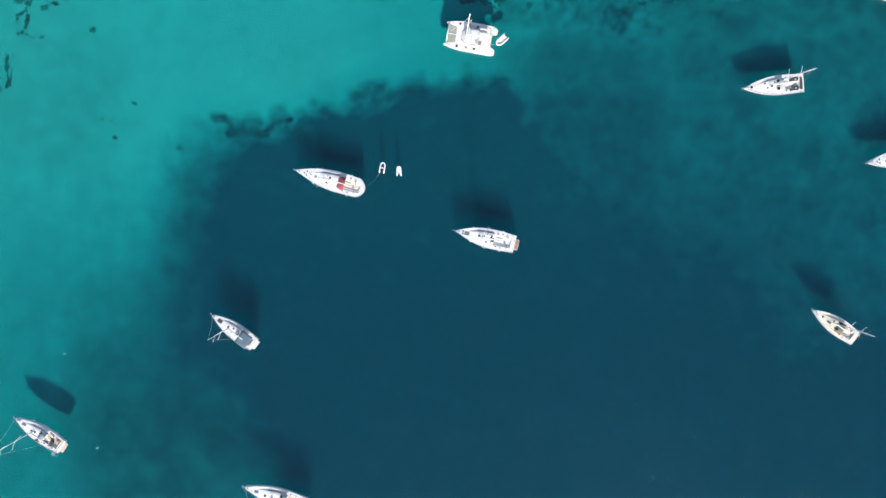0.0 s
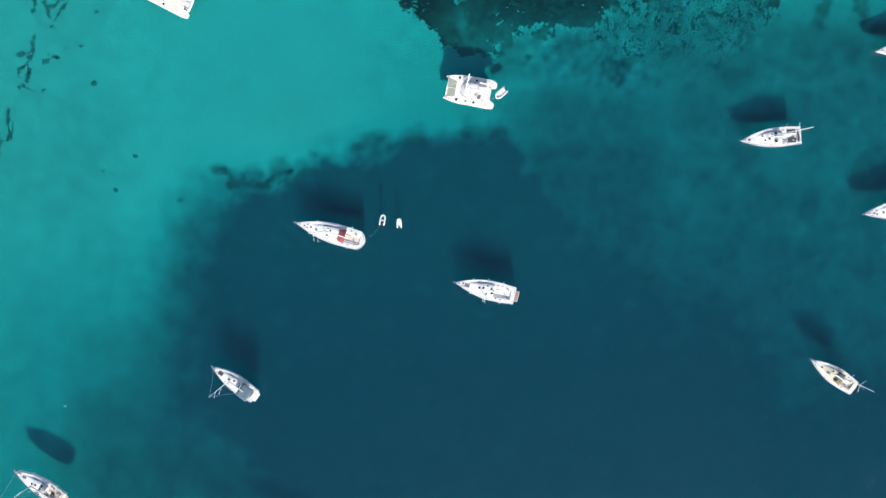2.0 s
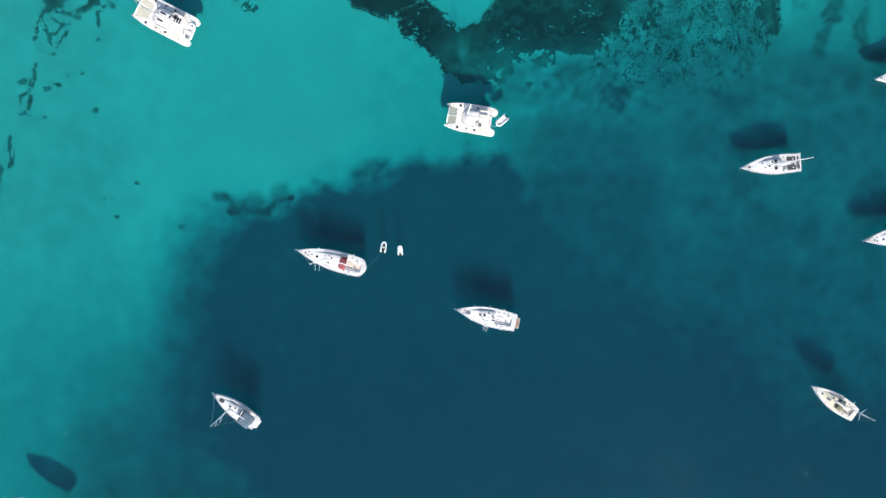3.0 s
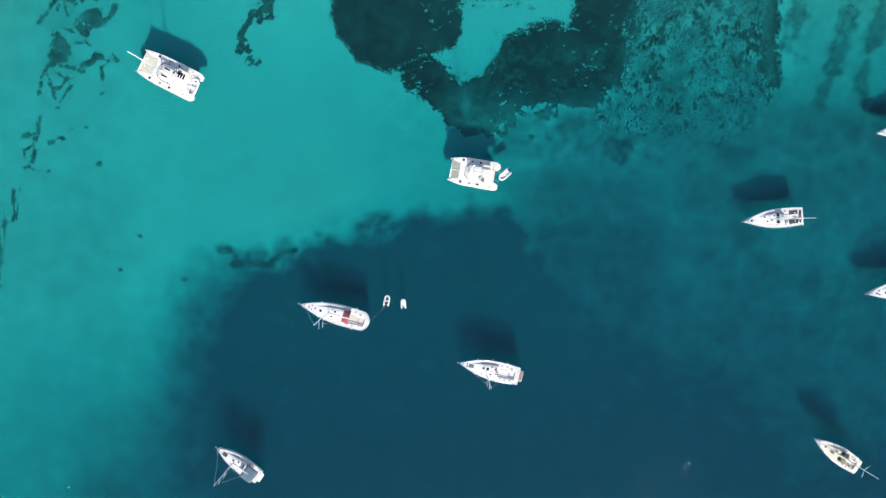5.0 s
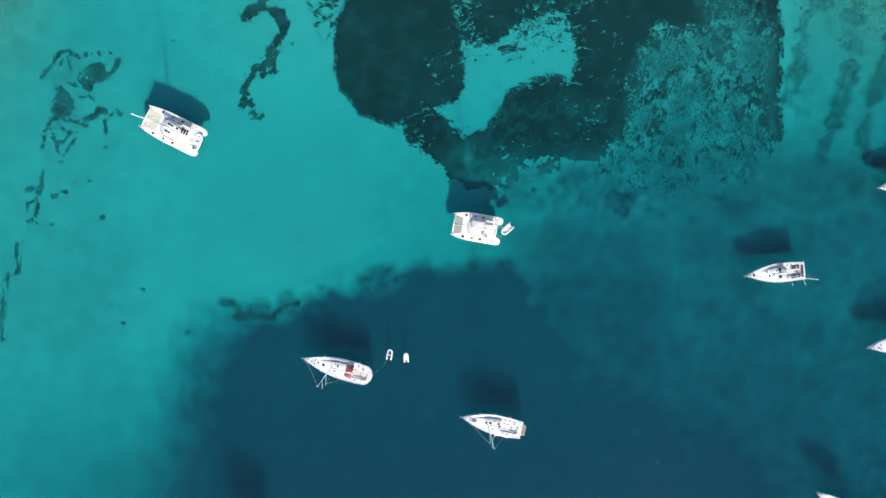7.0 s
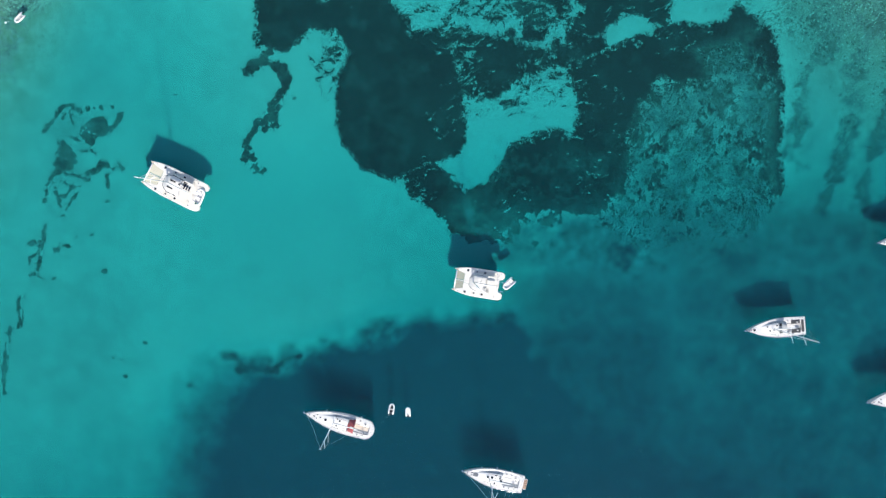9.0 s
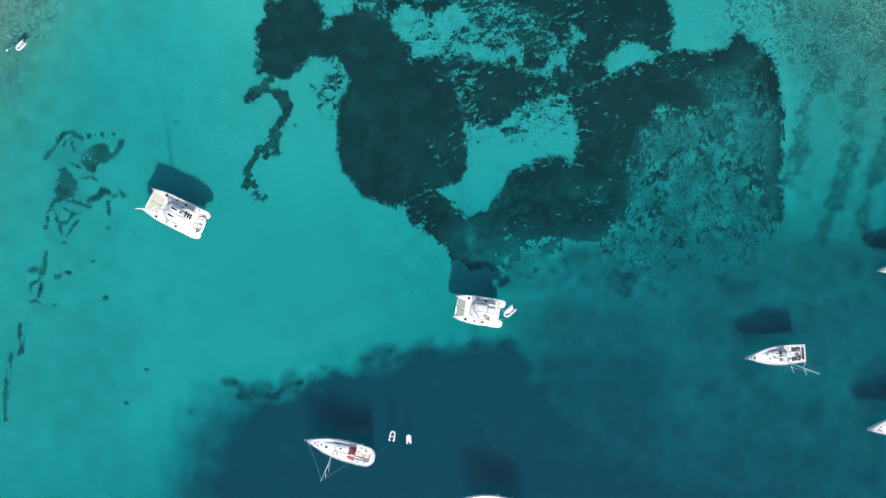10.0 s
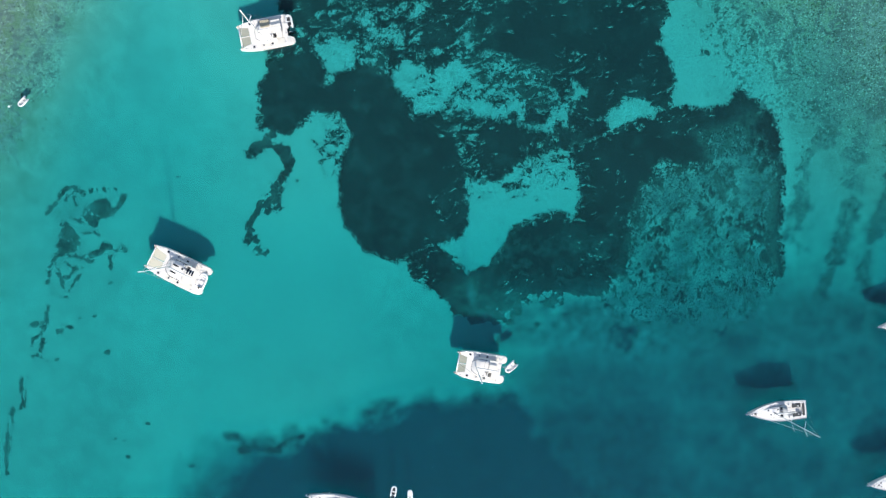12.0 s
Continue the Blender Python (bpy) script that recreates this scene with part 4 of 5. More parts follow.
    for sgn in (1, -1):
        for k in (0.25, 0.52):
            s = c0 + (c1 - c0) * k
            w = half(s) * 0.62 * 0.975
            part("cabin_window", block(at(s), sgn * w, rail(s) + 0.20 * (1 - k * k), 0.11 * length, 0.03, 0.14, 0.01, yaw=-sgn * 6), ACRYLIC, roof)
        part("grab_rail", tube([(at(c0 + 0.04), sgn * half(c0) * 0.40, rail(c0) + 0.49), (at(c0 + (c1 - c0) * 0.55), sgn * half(c0) * 0.38, rail(c0) + 0.42)], 0.02, n=6), TEAK, roof)

    def top(s, c):
        """The height of the deck or roof at s and at c of the half-beam."""
        if c0 <= s <= c1 and abs(c) < 0.55:
            k = (s - c0) / (c1 - c0)
            return rail(s) + 0.44 * (1 - k ** 2.2) * (1.07 - 0.12 * (c / 0.6) ** 2) + 0.0
        return rail(s) + 0.02
    for s, c, size, kind in hatches:
        z = top(s, c)
        lid = part("hatch", block(at(s), c * half(s), z + 0.03, size, size * (0.62 if kind == "long" else 1), 0.07, 0.025), GREY_ACRYLIC if kind == "long" else ACRYLIC, boat, "smoked deck hatch")
        part("hatch_frame", ring_frame(at(s), c * half(s), z + 0.02, size * 1.12, size * (0.74 if kind == "long" else 1.12)), WHITE_ALLOY if kind != "long" else ALLOY, lid)

    # mast, boom and rigging
    mx = at(mast_at)
    foot = top(mast_at, 0)
    head = (mx - rake, 0, mast_height)
    mast = part("mast", tube([(mx, 0, foot), (mx - rake * 0.5, 0, mast_height * 0.55), head], 0.080, 0.045, 10), WHITE_ALLOY, boat, smooth_=True)
    part("masthead_gear", block(head[0], 0, mast_height + 0.05, 0.24, 0.12, 0.08, 0.02), WHITE_ALLOY, mast)
    part("aerial", tube([(head[0] - 0.1, 0.1, mast_height), (head[0] - 0.1, 0.1, mast_height + 0.8)], 0.018, n=5), STEEL, mast)
    tips = []
    for f, w in ((0.42, 0.46), (0.70, 0.36)):
        z = foot + (mast_height - foot) * f
        for sgn in (1, -1):
            tip = (mx - rake * f - 0.45, sgn * beam * w, z + 0.06)
            part("spreader", tube([(mx - rake * f, 0, z), tip], 0.038, 0.03, 6), WHITE_ALLOY, mast)
            tips.append(tip)
    for sgn in (1, -1):
        lower, upper = [t for t in tips if t[1] * sgn > 0]
        part("shroud", tube([(mx - 0.25, sgn * half(mast_at) * 0.93, rail(mast_at)), lower, upper, head], 0.010, n=5), STEEL, mast)
        part("lower_shroud", tube([(mx - 0.4, sgn * half(mast_at) * 0.88, rail(mast_at)), (mx - rake * 0.4, 0, foot + (mast_height - foot) * 0.42)], 0.009, n=5), STEEL, mast)
    part("furled_headsail", tube([(at(0.975), 0, rail(1) + 0.25), (at(0.975) * 0.5 + head[0] * 0.5, 0, mast_height * 0.5), (head[0] + 0.15, 0, mast_height * 0.97)], stay, stay * 0.5, 8), SAILCLOTH, boat, "white headsail rolled round the forestay", True)
    part("backstay", tube([(at(0.015), 0, rail(0)), head], 0.011, n=5), STEEL, mast)
    boom_z = foot + 1.15
    boom = part("boom", tube([(mx - 0.15, 0, boom_z), (mx - 0.36 * length, 0, boom_z + 0.12)], 0.085, 0.075, 8), WHITE_ALLOY, boat)
    bag = lazy_bag or SAILCLOTH
    rings = []
    for k in range(9):
        px = mx - 0.2 - 0.34 * length * k / 8
        r = 0.20 * (1 - 0.45 * k / 8) * (1 + 0.12 * math.sin(k * 2.1))
        rings.append([(px, r * 0.8 * math.cos(a), boom_z + 0.16 + r * math.sin(a)) for a in (2 * math.pi * i / 10 for i in range(10))])
    part("sail_bag", loft(rings), bag, boom, "stowed mainsail in its cover", True)
    part("topping_lift", tube([(mx - 0.36 * length, 0, boom_z + 0.15), head], 0.012, n=5), ROPE, boom)
    part("mainsheet", tube([(mx - 0.30 * length, 0, boom_z + 0.05), (mx - 0.30 * length, 0.1, rail(0.3))], 0.03, n=5), ROPE, boom)

    # canvas
    if hood:
        x0 = at(c0) - 0.30
        w = half(c0) * 0.66
        canvas = part("sprayhood", loft(arch_rings(x0, x0 + 1.55, lambda k: w * (1 - 0.12 * k), lambda k: 0.95 - 0.72 * k ** 1.6, rail(c0) + 0.22)), hood, boat, "canvas sprayhood over the companionway", True)
        for sgn in (-1, 1) if hood is RED else (-1, 0, 1):
            part("sprayhood_window", block(x0 + (1.38 if hood is RED else 1.15), sgn * w * 0.55, rail(c0) + (0.70 if hood is RED else 0.86) - abs(sgn) * 0.10, 0.28 if hood is RED else 0.50, w * 0.42, 0.03, 0.01, tilt=28), GREY_ACRYLIC if hood is RED or not sgn else ACRYLIC, canvas)
        if hood is RED:
            part("sprayhood_seam", block(x0 + 0.45, -0.02, rail(c0) + 1.17, 0.85, 0.14, 0.03, 0.01, tilt=6), SAILCLOTH, canvas, "white strip along the canvas")
    if awning:
        a0, a1, w = at(0.08), at(0.33), half(0.2) * 0.88
        z = rail(0.2) + 1.55
        roof_cloth = part("bimini", loft(arch_rings(a0, a1, lambda k: w, lambda k: 0.28, z, 11, 4)), awning, boat, "flat bimini awning over the cockpit", True)
        for px in (a0 + 0.1, (a0 + a1) / 2, a1 - 0.1):
            part("bimini_hoop", tube([(px, -w, rail(0.2)), (px, -w * 0.98, z), (px, 0, z + 0.25), (px, w * 0.98, z), (px, w, rail(0.2))], 0.022, n=6), STEEL, roof_cloth)
        for px in (a0 + 0.02, a1 - 0.02):
            part("bimini_hem", tube([(px, -w * 0.98, z), (px, -w * 0.6, z + 0.26), (px, 0, z + 0.31), (px, w * 0.6, z + 0.26), (px, w * 0.98, z)], 0.03, n=5), GREYCLOTH, roof_cloth)
    if foredeck_cover:
        part("deck_cover", block(at(0.80), half(0.8) * 0.05, top(0.8, 0) + 0.07, 0.10 * length, half(0.8) * 0.85, 0.10, 0.04), DARKCLOTH, boat, "dark canvas cover on the foredeck")

    # stern
    if platform:
        plank_mat, px, width = platform
        shelf = part("bathing_platform", block(at(0) - px / 2 + 0.1, 0, 0.52, px, width, 0.10, 0.03), GELCOAT, boat)
        for k in range(8):
            py = (k - 3.5) * width * 0.115
            part("plank", block(at(0) - px / 2 + 0.08, py, 0.585, px * 0.84, width * 0.105, 0.03, 0.006), plank_mat, shelf)
    for k in range(wheels):
        py = 0 if wheels == 1 else (k - 0.5) * beam * 0.42
        post = part("steering_pedestal", block(at(0.135) + 0.1, py, floor_z + 0.4, 0.22, 0.26, 0.8, 0.05), GELCOAT, boat)
        wheel = part("steering_wheel", ring(at(0.135), py, floor_z + 0.80, 0.46, 0.022, (1, 0, 0.25)), BLACK, post)
        for k2 in range(3):
            a = math.pi / 3 * k2
            part("spoke", tube([(at(0.135), py + 0.45 * math.cos(a), floor_z + 0.8 + 0.45 * math.sin(a)), (at(0.135), py - 0.45 * math.cos(a), floor_z + 0.8 - 0.45 * math.sin(a))], 0.012, n=5), STEEL, wheel)
    if dark_lockers:
        for sgn in (1, -1):
            part("cockpit_cushion", block(at(0.165), sgn * beam * 0.23, rail(0.2) + 0.02, 0.15 * length, beam * 0.20, 0.10, 0.04), DARKCLOTH, boat, "dark cockpit cushion")
        part("cockpit_cover", block(at(0.045), 0, rail(0.05) + 0.05, 0.04 * length, beam * 0.62, 0.10, 0.03), DARKCLOTH, boat, "dark canvas across the stern seats")
    for s, c in ((0.30, 0.66), (0.30, -0.66), (0.22, 0.70), (0.22, -0.70), (c0 + 0.03, 0.30), (c0 + 0.03, -0.30)):
        z = top(s, c) - (0.0 if abs(c) > 0.5 else 0.02)
        winch = part("winch", drum(at(s), c * half(s), z, 0.10, 0.17, 12, r2=0.075), STEEL, boat)
        part("winch_base", drum(at(s), c * half(s), z - 0.01, 0.13, 0.05, 12), BLACK, winch)
    if arch:
        w = half(0.05) * 0.92
        top_z = rail(0) + 2.05
        frame_ = part("stern_arch", tube([(at(0.03), -w, rail(0)), (at(0.0), -w * 0.97, top_z), (at(0.0), w * 0.97, top_z), (at(0.03), w, rail(0))], 0.04, n=8), STEEL, boat)
        tube_b = tube([(at(0.06), -w, rail(0)), (at(0.035), -w * 0.97, top_z), (at(0.035), w * 0.97, top_z), (at(0.06), w, rail(0))], 0.04, n=8)
        part("arch_hoop", tube_b, STEEL, frame_)
        for sgn in (1, -1):
            part("davit", tube([(at(0.035), sgn * w * 0.6, top_z), (at(0) - 0.75, sgn * w * 0.6, top_z + 0.15)], 0.04, n=6), STEEL, frame_)
    if clutter:
        for name, s, c, sx, sy, h, mat in (("locker_box", 0.16, 0.62, 0.8, 0.5, 0.35, GREYCLOTH), ("folded_cover", 0.30, 0.55, 1.0, 0.45, 0.25, DARKCLOTH), ("locker_box", 0.10, -0.55, 0.6, 0.6, 0.4, TEAK),
                                           ("folded_cover", 0.26, -0.62, 0.9, 0.4, 0.3, CUSHION), ("jerry_can", 0.42, 0.86, 0.35, 0.2, 0.4, TEAK), ("jerry_can", 0.46, 0.86, 0.35, 0.2, 0.4, SLATE), ("folded_cover", 0.20, 0.05, 0.7, 0.7, 0.5, DARKCLOTH)):
            part(name, block(at(s), c * half(s), rail(s) + h / 2 - (0.2 if abs(c) < 0.6 else 0.0), sx, sy, h, 0.05, yaw=40 * c), mat, boat)
    if raft:
        part("life_raft", block(at(0.90), 0, rail(0.9) + 0.17, 0.8, 0.5, 0.28, 0.08), GELCOAT, boat, "white life raft canister")

    # bow and rails
    part("anchor_roller", block(at(1) + 0.12, 0, rail(1) + 0.02, 0.7, 0.16, 0.08, 0.02), STEEL, boat)
    anchor = part("anchor", tube([(at(1) - 0.5, 0, rail(1) + 0.10), (at(1) + 0.30, 0, rail(1) + 0.09), (at(1) + 0.45, 0, rail(1) - 0.25)], 0.035, n=6), STEEL, boat)
    part("anchor_fluke", block(at(1) + 0.28, 0, rail(1) - 0.24, 0.5, 0.34, 0.04, 0.015, tilt=35), STEEL, anchor)
    part("windlass", drum(at(0.94), 0, rail(0.94), 0.14, 0.20, 12), STEEL, boat)
    hi = lambda s: rail(s) + 0.62
    part("pulpit", tube([(at(0.90), half(0.90) * 0.95, rail(0.9)), (at(0.905), half(0.905) * 0.95, hi(0.9)), (at(0.99), 0.16, hi(1) + 0.05),
                         (at(0.99), -0.16, hi(1) + 0.05), (at(0.905), -half(0.905) * 0.95, hi(0.9)), (at(0.90), -half(0.90) * 0.95, rail(0.9))], 0.022, n=6), STEEL, boat)
    for sgn in (1, -1):
        pts = []
        for k in range(7):
            s = 0.10 + 0.80 * k / 6
            if 0 < k < 6:
                part("stanchion", tube([(at(s), sgn * half(s) * 0.95, rail(s)), (at(s), sgn * half(s) * 0.955, hi(s))], 0.022, n=6), STEEL, boat)
            pts.append((at(s), sgn * half(s) * 0.955, hi(s)))
        part("lifeline", tube(pts, 0.011, n=5), STEEL, boat)
        part("pushpit", tube([(at(0.10), sgn * half(0.10) * 0.95, rail(0.1)), (at(0.10), sgn * half(0.1) * 0.95, hi(0.1)), (at(0.03), sgn * half(0.03) * 0.9, hi(0)),
                              (at(0.02), sgn * half(0.03) * 0.35, hi(0)), (at(0.02), sgn * half(0.03) * 0.35, rail(0))], 0.022, n=6), STEEL, boat)
        for s in (0.06, 0.48, 0.90):
            part("cleat", block(at(s), sgn * half(s) * 0.90, rail(s) + 0.05, 0.26, 0.06, 0.06, 0.02), STEEL, boat)
        for k in range(fenders):
            s = 0.22 + 0.5 * k / max(1, fenders - 1)
            bm = tube([(at(s), sgn * (half(s) + 0.10), 0.30), (at(s), sgn * (half(s) + 0.13), 0.42), (at(s), sgn * (half(s) + 0.12), 0.95), (at(s), sgn * (half(s) + 0.08), 1.05)], 0.12, n=8)
            part("fender", bm, FLOAT, boat, "white hanging fender")
    part("coiled_rope", ring(at(0.87), half(0.87) * 0.4, rail(0.87) + 0.05, 0.16, 0.05, (0, 0, 1), 14), ROPE, boat)
    return boat


def ring_frame(x, y, z, sx, sy):
    bm = bmesh.new()
    for cx, cy, ax, ay in ((0, sy / 2, sx, 0.05), (0, -sy / 2, sx, 0.05), (sx / 2, 0, 0.05, sy), (-sx / 2, 0, 0.05, sy)):
        block(x + cx, y + cy, z, ax, ay, 0.05, 0, bm)
    return bm


# ---- an inflatable tender ----
def tender(x, y, yaw, length, label, z=0.0, engine=True, inside_mat=None, cover=False):
    boat = thing("inflatable_dinghy", x, y, yaw, label, "dinghy", "small tenders", z)
    w, r = length * 0.21, length * 0.075
    path = [(-length / 2, w, 0.16), (-length * 0.2, w * 1.04, 0.17), (length * 0.15, w, 0.2)]
    path += [(length * 0.15 + (length * 0.35 - r) * math.sin(a), w * math.cos(a), 0.2 + 0.10 * math.sin(a)) for a in (math.pi * k / 10 for k in range(1, 10))]
    path += [(length * 0.15, -w, 0.2), (-length * 0.2, -w * 1.04, 0.17), (-length / 2, -w, 0.16)]
    part("tube", tube(path, r, n=12), RUBBER, boat, "pale grey inflated tube", True)
    for sgn in (1, -1):
        part("tube_cone", tube([(-length / 2, sgn * w, 0.16), (-length / 2 - 0.22, sgn * w, 0.16)], r, r * 0.3, 12), RUBBER, boat)
    part("floor", block(-length * 0.08, 0, 0.08, length * 0.72, w * 1.75, 0.06, 0.02), inside_mat or GREYCLOTH, boat)
    part("keel", block(-length * 0.05, 0, -0.02, length * 0.7, w * 0.9, 0.16, 0.06), GELCOAT, boat)
    part("transom_board", block(-length * 0.43, 0, 0.25, 0.05, w * 1.6, 0.42, 0.01), GELCOAT, boat)
    part("thwart", block(-length * 0.08, 0, 0.32, 0.24, w * 1.8, 0.05, 0.02), GELCOAT, boat)
    if cover:
        part("cover", block(-length * 0.04, 0, 0.36, length * 0.70, w * 1.9, 0.12, 0.055), SAILCLOTH, boat, "white canvas cover")
    if engine:
        motor = part("outboard_motor", block(-length * 0.50, 0, 0.62, 0.40, 0.26, 0.34, 0.08), BLACK, boat, "black outboard motor")
        part("motor_leg", block(-length * 0.50, 0, 0.10, 0.12, 0.10, 0.75, 0.02), BLACK, motor)
        part("tiller", tube([(-length * 0.46, 0, 0.62), (-length * 0.30, 0.08, 0.66)], 0.025, n=6), BLACK, motor)
    for sgn in (1, -1):
        part("grab_line", tube([(length * k, sgn * (w + r * 0.75), 0.26 - 0.04 * (i % 2)) for i, k in enumerate((-0.35, -0.22, -0.1, 0.02, 0.12))], 0.014, n=5), ROPE, boat)
        part("oar", tube([(-length * 0.35, sgn * w * 0.98, 0.40), (length * 0.18, sgn * w * 0.98, 0.43)], 0.025, n=6), ALLOY, boat)
    return boat


# ---- a cruising catamaran ----
def catamaran(x, y, yaw, length, beam, mast_height, label, deck_tone=None, windows=True, solar=False, hardtop=True, dark_helm=False, hull_width=None, mast_at=0.60, side=1, sun_pad=False, net_mat=None, net_from=0.77):
    boat = thing("catamaran", x, y, yaw, label, "catamaran", "catamarans at anchor in the bay")
    at = lambda s: (s - 0.5) * length
    hw = hull_width or beam * 0.27
    off = beam / 2 - hw / 2
    deck_tone = deck_tone or PALE_CREAM
    rail = lambda s: 1.35 + 0.20 * s

    def half(s):
        if s < 0.09:
            return hw / 2 * math.sqrt(1 - 0.8 * (1 - s / 0.09) ** 2)
        if s < 0.5:
            return hw / 2
        return max(0.03, hw / 2 * (1 - ((s - 0.5) / 0.5) ** 2.4))
    stations = [0, 0.02, 0.05, 0.09, 0.13] + [0.16 + 0.84 * k / 24 for k in range(25)]
    for sgn in (1, -1):
        rings = []
        for s in stations:
            b = half(s)
            z = rail(s) if s > 0.15 else (0.55 + (rail(0.15) - 0.55) * smooth_step(s / 0.15))
            prof = [(0.0, -0.5), (0.6, -0.35), (0.9, 0.0), (1.0, 0.5 * z), (0.98, z - 0.06), (0.9, z)]
            skew = 0.10 * hw * max(0, s - 0.6)
            left = [(at(s), sgn * (off + skew) + b * w, h) for w, h in prof]
            rings.append(left[::-1] + [(px, sgn * (off + skew) * 2 - py, pz) for px, py, pz in left[1:]])
        hull = part("hull", loft(rings, closed=True, caps=True), WARM_GELCOAT, boat, smooth_=False)
        part("side_deck", block(at(0.48), sgn * off, rail(0.48) + 0.012, 0.62 * length, hw * 0.62, 0.03, 0.01), deck_tone, hull)
        for k, s in enumerate((0.20, 0.40, 0.56, 0.74)):
            size = 0.40 if k != 2 else 0.28
            lid = part("hatch", block(at(s), sgn * (off + hw * 0.08), rail(s) + 0.04, size, size, 0.07, 0.02), ACRYLIC, hull, "smoked deck hatch")
            part("hatch_frame", ring_frame(at(s), sgn * (off + hw * 0.08), rail(s) + 0.03, size + 0.06, size + 0.06), ALLOY, lid)
        part("hull_window", block(at(0.5), sgn * (off + hw * 0.497), 0.95, 0.20 * length, 0.03, 0.22, 0.01), ACRYLIC, hull)
        for k in range(3):
            s = 0.03 + 0.045 * k
            z = 0.55 + (rail(0.15) - 0.55) * smooth_step(s / 0.15)
            part("stern_step", block(at(s), sgn * off, z + 0.02, 0.035 * length, hw * 0.55, 0.04, 0.01), deck_tone, hull)
        pts = []
        for k in range(7):
            s = 0.20 + 0.76 * k / 6
            yy = sgn * (off + half(s) * 0.86)
            part("stanchion", tube([(at(s), yy, rail(s)), (at(s), yy, rail(s) + 0.62)], 0.02, n=6), STEEL, boat)
            pts.append((at(s), yy, rail(s) + 0.62))
        part("lifeline", tube(pts, 0.011, n=5), STEEL, boat)
        part("pulpit_seat", block(at(0.95), sgn * off, rail(0.95) + 0.35, 0.4, 0.35, 0.05, 0.02), PALE_TEAK, boat)
        part("bow_cleat", block(at(0.88), sgn * (off + half(0.88) * 0.4), rail(0.88) + 0.05, 0.28, 0.07, 0.07, 0.02), STEEL, boat)
    # bridge deck, cockpit floor and beams
    inner = (off - hw / 2) * 2 + 0.16
    part("bridge_deck", block(at(0.39), 0, rail(0.4) - 0.26, 0.56 * length, inner, 0.5, 0.04), WARM_GELCOAT, boat)
    # dark floor colour stands in for the shade between roof and aft beam
    part("cockpit_sole", block(at(0.205), 0, rail(0.2) + 0.0, 0.13 * length, inner * 0.94, 0.05, 0.01), SHADED_SOLE, boat, "cockpit floor, coloured dark for the shade behind the roof")
    part("aft_beam", block(at(0.125), 0, rail(0.12) - 0.20, 0.055 * length, inner, 0.4, 0.06), WARM_GELCOAT, boat)
    part("cross_beam", tube([(at(0.955), -off, rail(0.95) - 0.05), (at(0.955), off, rail(0.95) - 0.05)], 0.13, n=10), WHITE_ALLOY, boat, smooth_=True)
    part("centre_spine", block(at(0.82), 0, rail(0.8) - 0.02, 0.29 * length, 0.16, 0.14, 0.04), WARM_GELCOAT, boat)
    part("foredeck", block(at((0.66 + net_from) / 2), 0, rail(0.7) - 0.10, (net_from - 0.66) * length, (off - hw * 0.2) * 2, 0.2, 0.05), WARM_GELCOAT, boat)
    for sgn in (1, -1):
        net_half = (off - hw * 0.22 - 0.10) / 2
        cy = sgn * (0.15 + net_half + 0.02)
        x0, x1 = at(net_from) + 0.08, at(0.945)
        bm = bmesh.new()
        k, step = 0, 0.13
        while x0 + k * step < x1:
            block(x0 + k * step, cy, rail(0.8) - 0.04, 0.11, net_half * 2, 0.02, 0, bm)
            k += 1
        k = 0
        while k * step < net_half * 2:
            block((x0 + x1) / 2, cy - net_half + k * step, rail(0.8) - 0.035, x1 - x0, 0.10, 0.02, 0, bm)
            k += 1
        part("trampoline", bm, net_mat or NET, boat, "woven trampoline net between the bows")
    # saloon
    rings = []
    for k in range(15):
        t = k / 14
        s = 0.30 + 0.38 * t
        w = beam * 0.335 * (1 - 0.55 * max(0, (t - 0.55) / 0.45) ** 2.2)
        h = 0.95 * (1 - max(0, (t - 0.50) / 0.5) ** 2.0) + 0.02
        prof = [(1.0, 0), (0.93, 0.45), (0.84, 0.85), (0.70, 0.98), (0.35, 1.03), (0, 1.05)]
        left = [(at(s), w * a, rail(s) - 0.02 + h * b) for a, b in prof]
        rings.append(left + [(px, -py, pz) for px, py, pz in left[-2::-1]])
    saloon = part("saloon", loft(rings, closed=False, caps=False), WARM_GELCOAT, boat, smooth_=True)
    # dark tube put in for the shade along the step round the saloon
    part("shade_line", tube([(px, py * 1.01, pz) for px, py, pz in [r[2] for r in rings[3:]] + [r[-3] for r in rings[:2:-1]]], 0.055, n=6), GREY_ACRYLIC, saloon, "dark line round the saloon for the shade along its step")
    part("saloon_bulkhead", block(at(0.30), 0, rail(0.3) + 0.45, 0.06, beam * 0.60, 0.92, 0.02), WARM_GELCOAT, saloon)
    part("saloon_door", block(at(0.295) - 0.03, -beam * 0.08, rail(0.3) + 0.42, 0.04, beam * 0.26, 0.82, 0.01), ACRYLIC, saloon)
    if windows:
        for sgn in (1, -1):
            for s, ln in ((0.40, 0.095), (0.52, 0.085)):
                part("saloon_window", block(at(s), sgn * beam * 0.297, rail(s) + 0.64, ln * length, 0.05, 0.32, 0.01, yaw=0), ACRYLIC, saloon)
            part("roof_hatch", block(at(0.52), sgn * beam * 0.12, rail(0.5) + 0.97, 1.25, 0.30, 0.07, 0.02), ACRYLIC, saloon, "long smoked roof hatch")
        part("roof_hatch", block(at(0.405), side * beam * 0.11, rail(0.4) + 0.985, 0.42, 0.42, 0.06, 0.02), ACRYLIC, saloon, "smoked roof hatch")
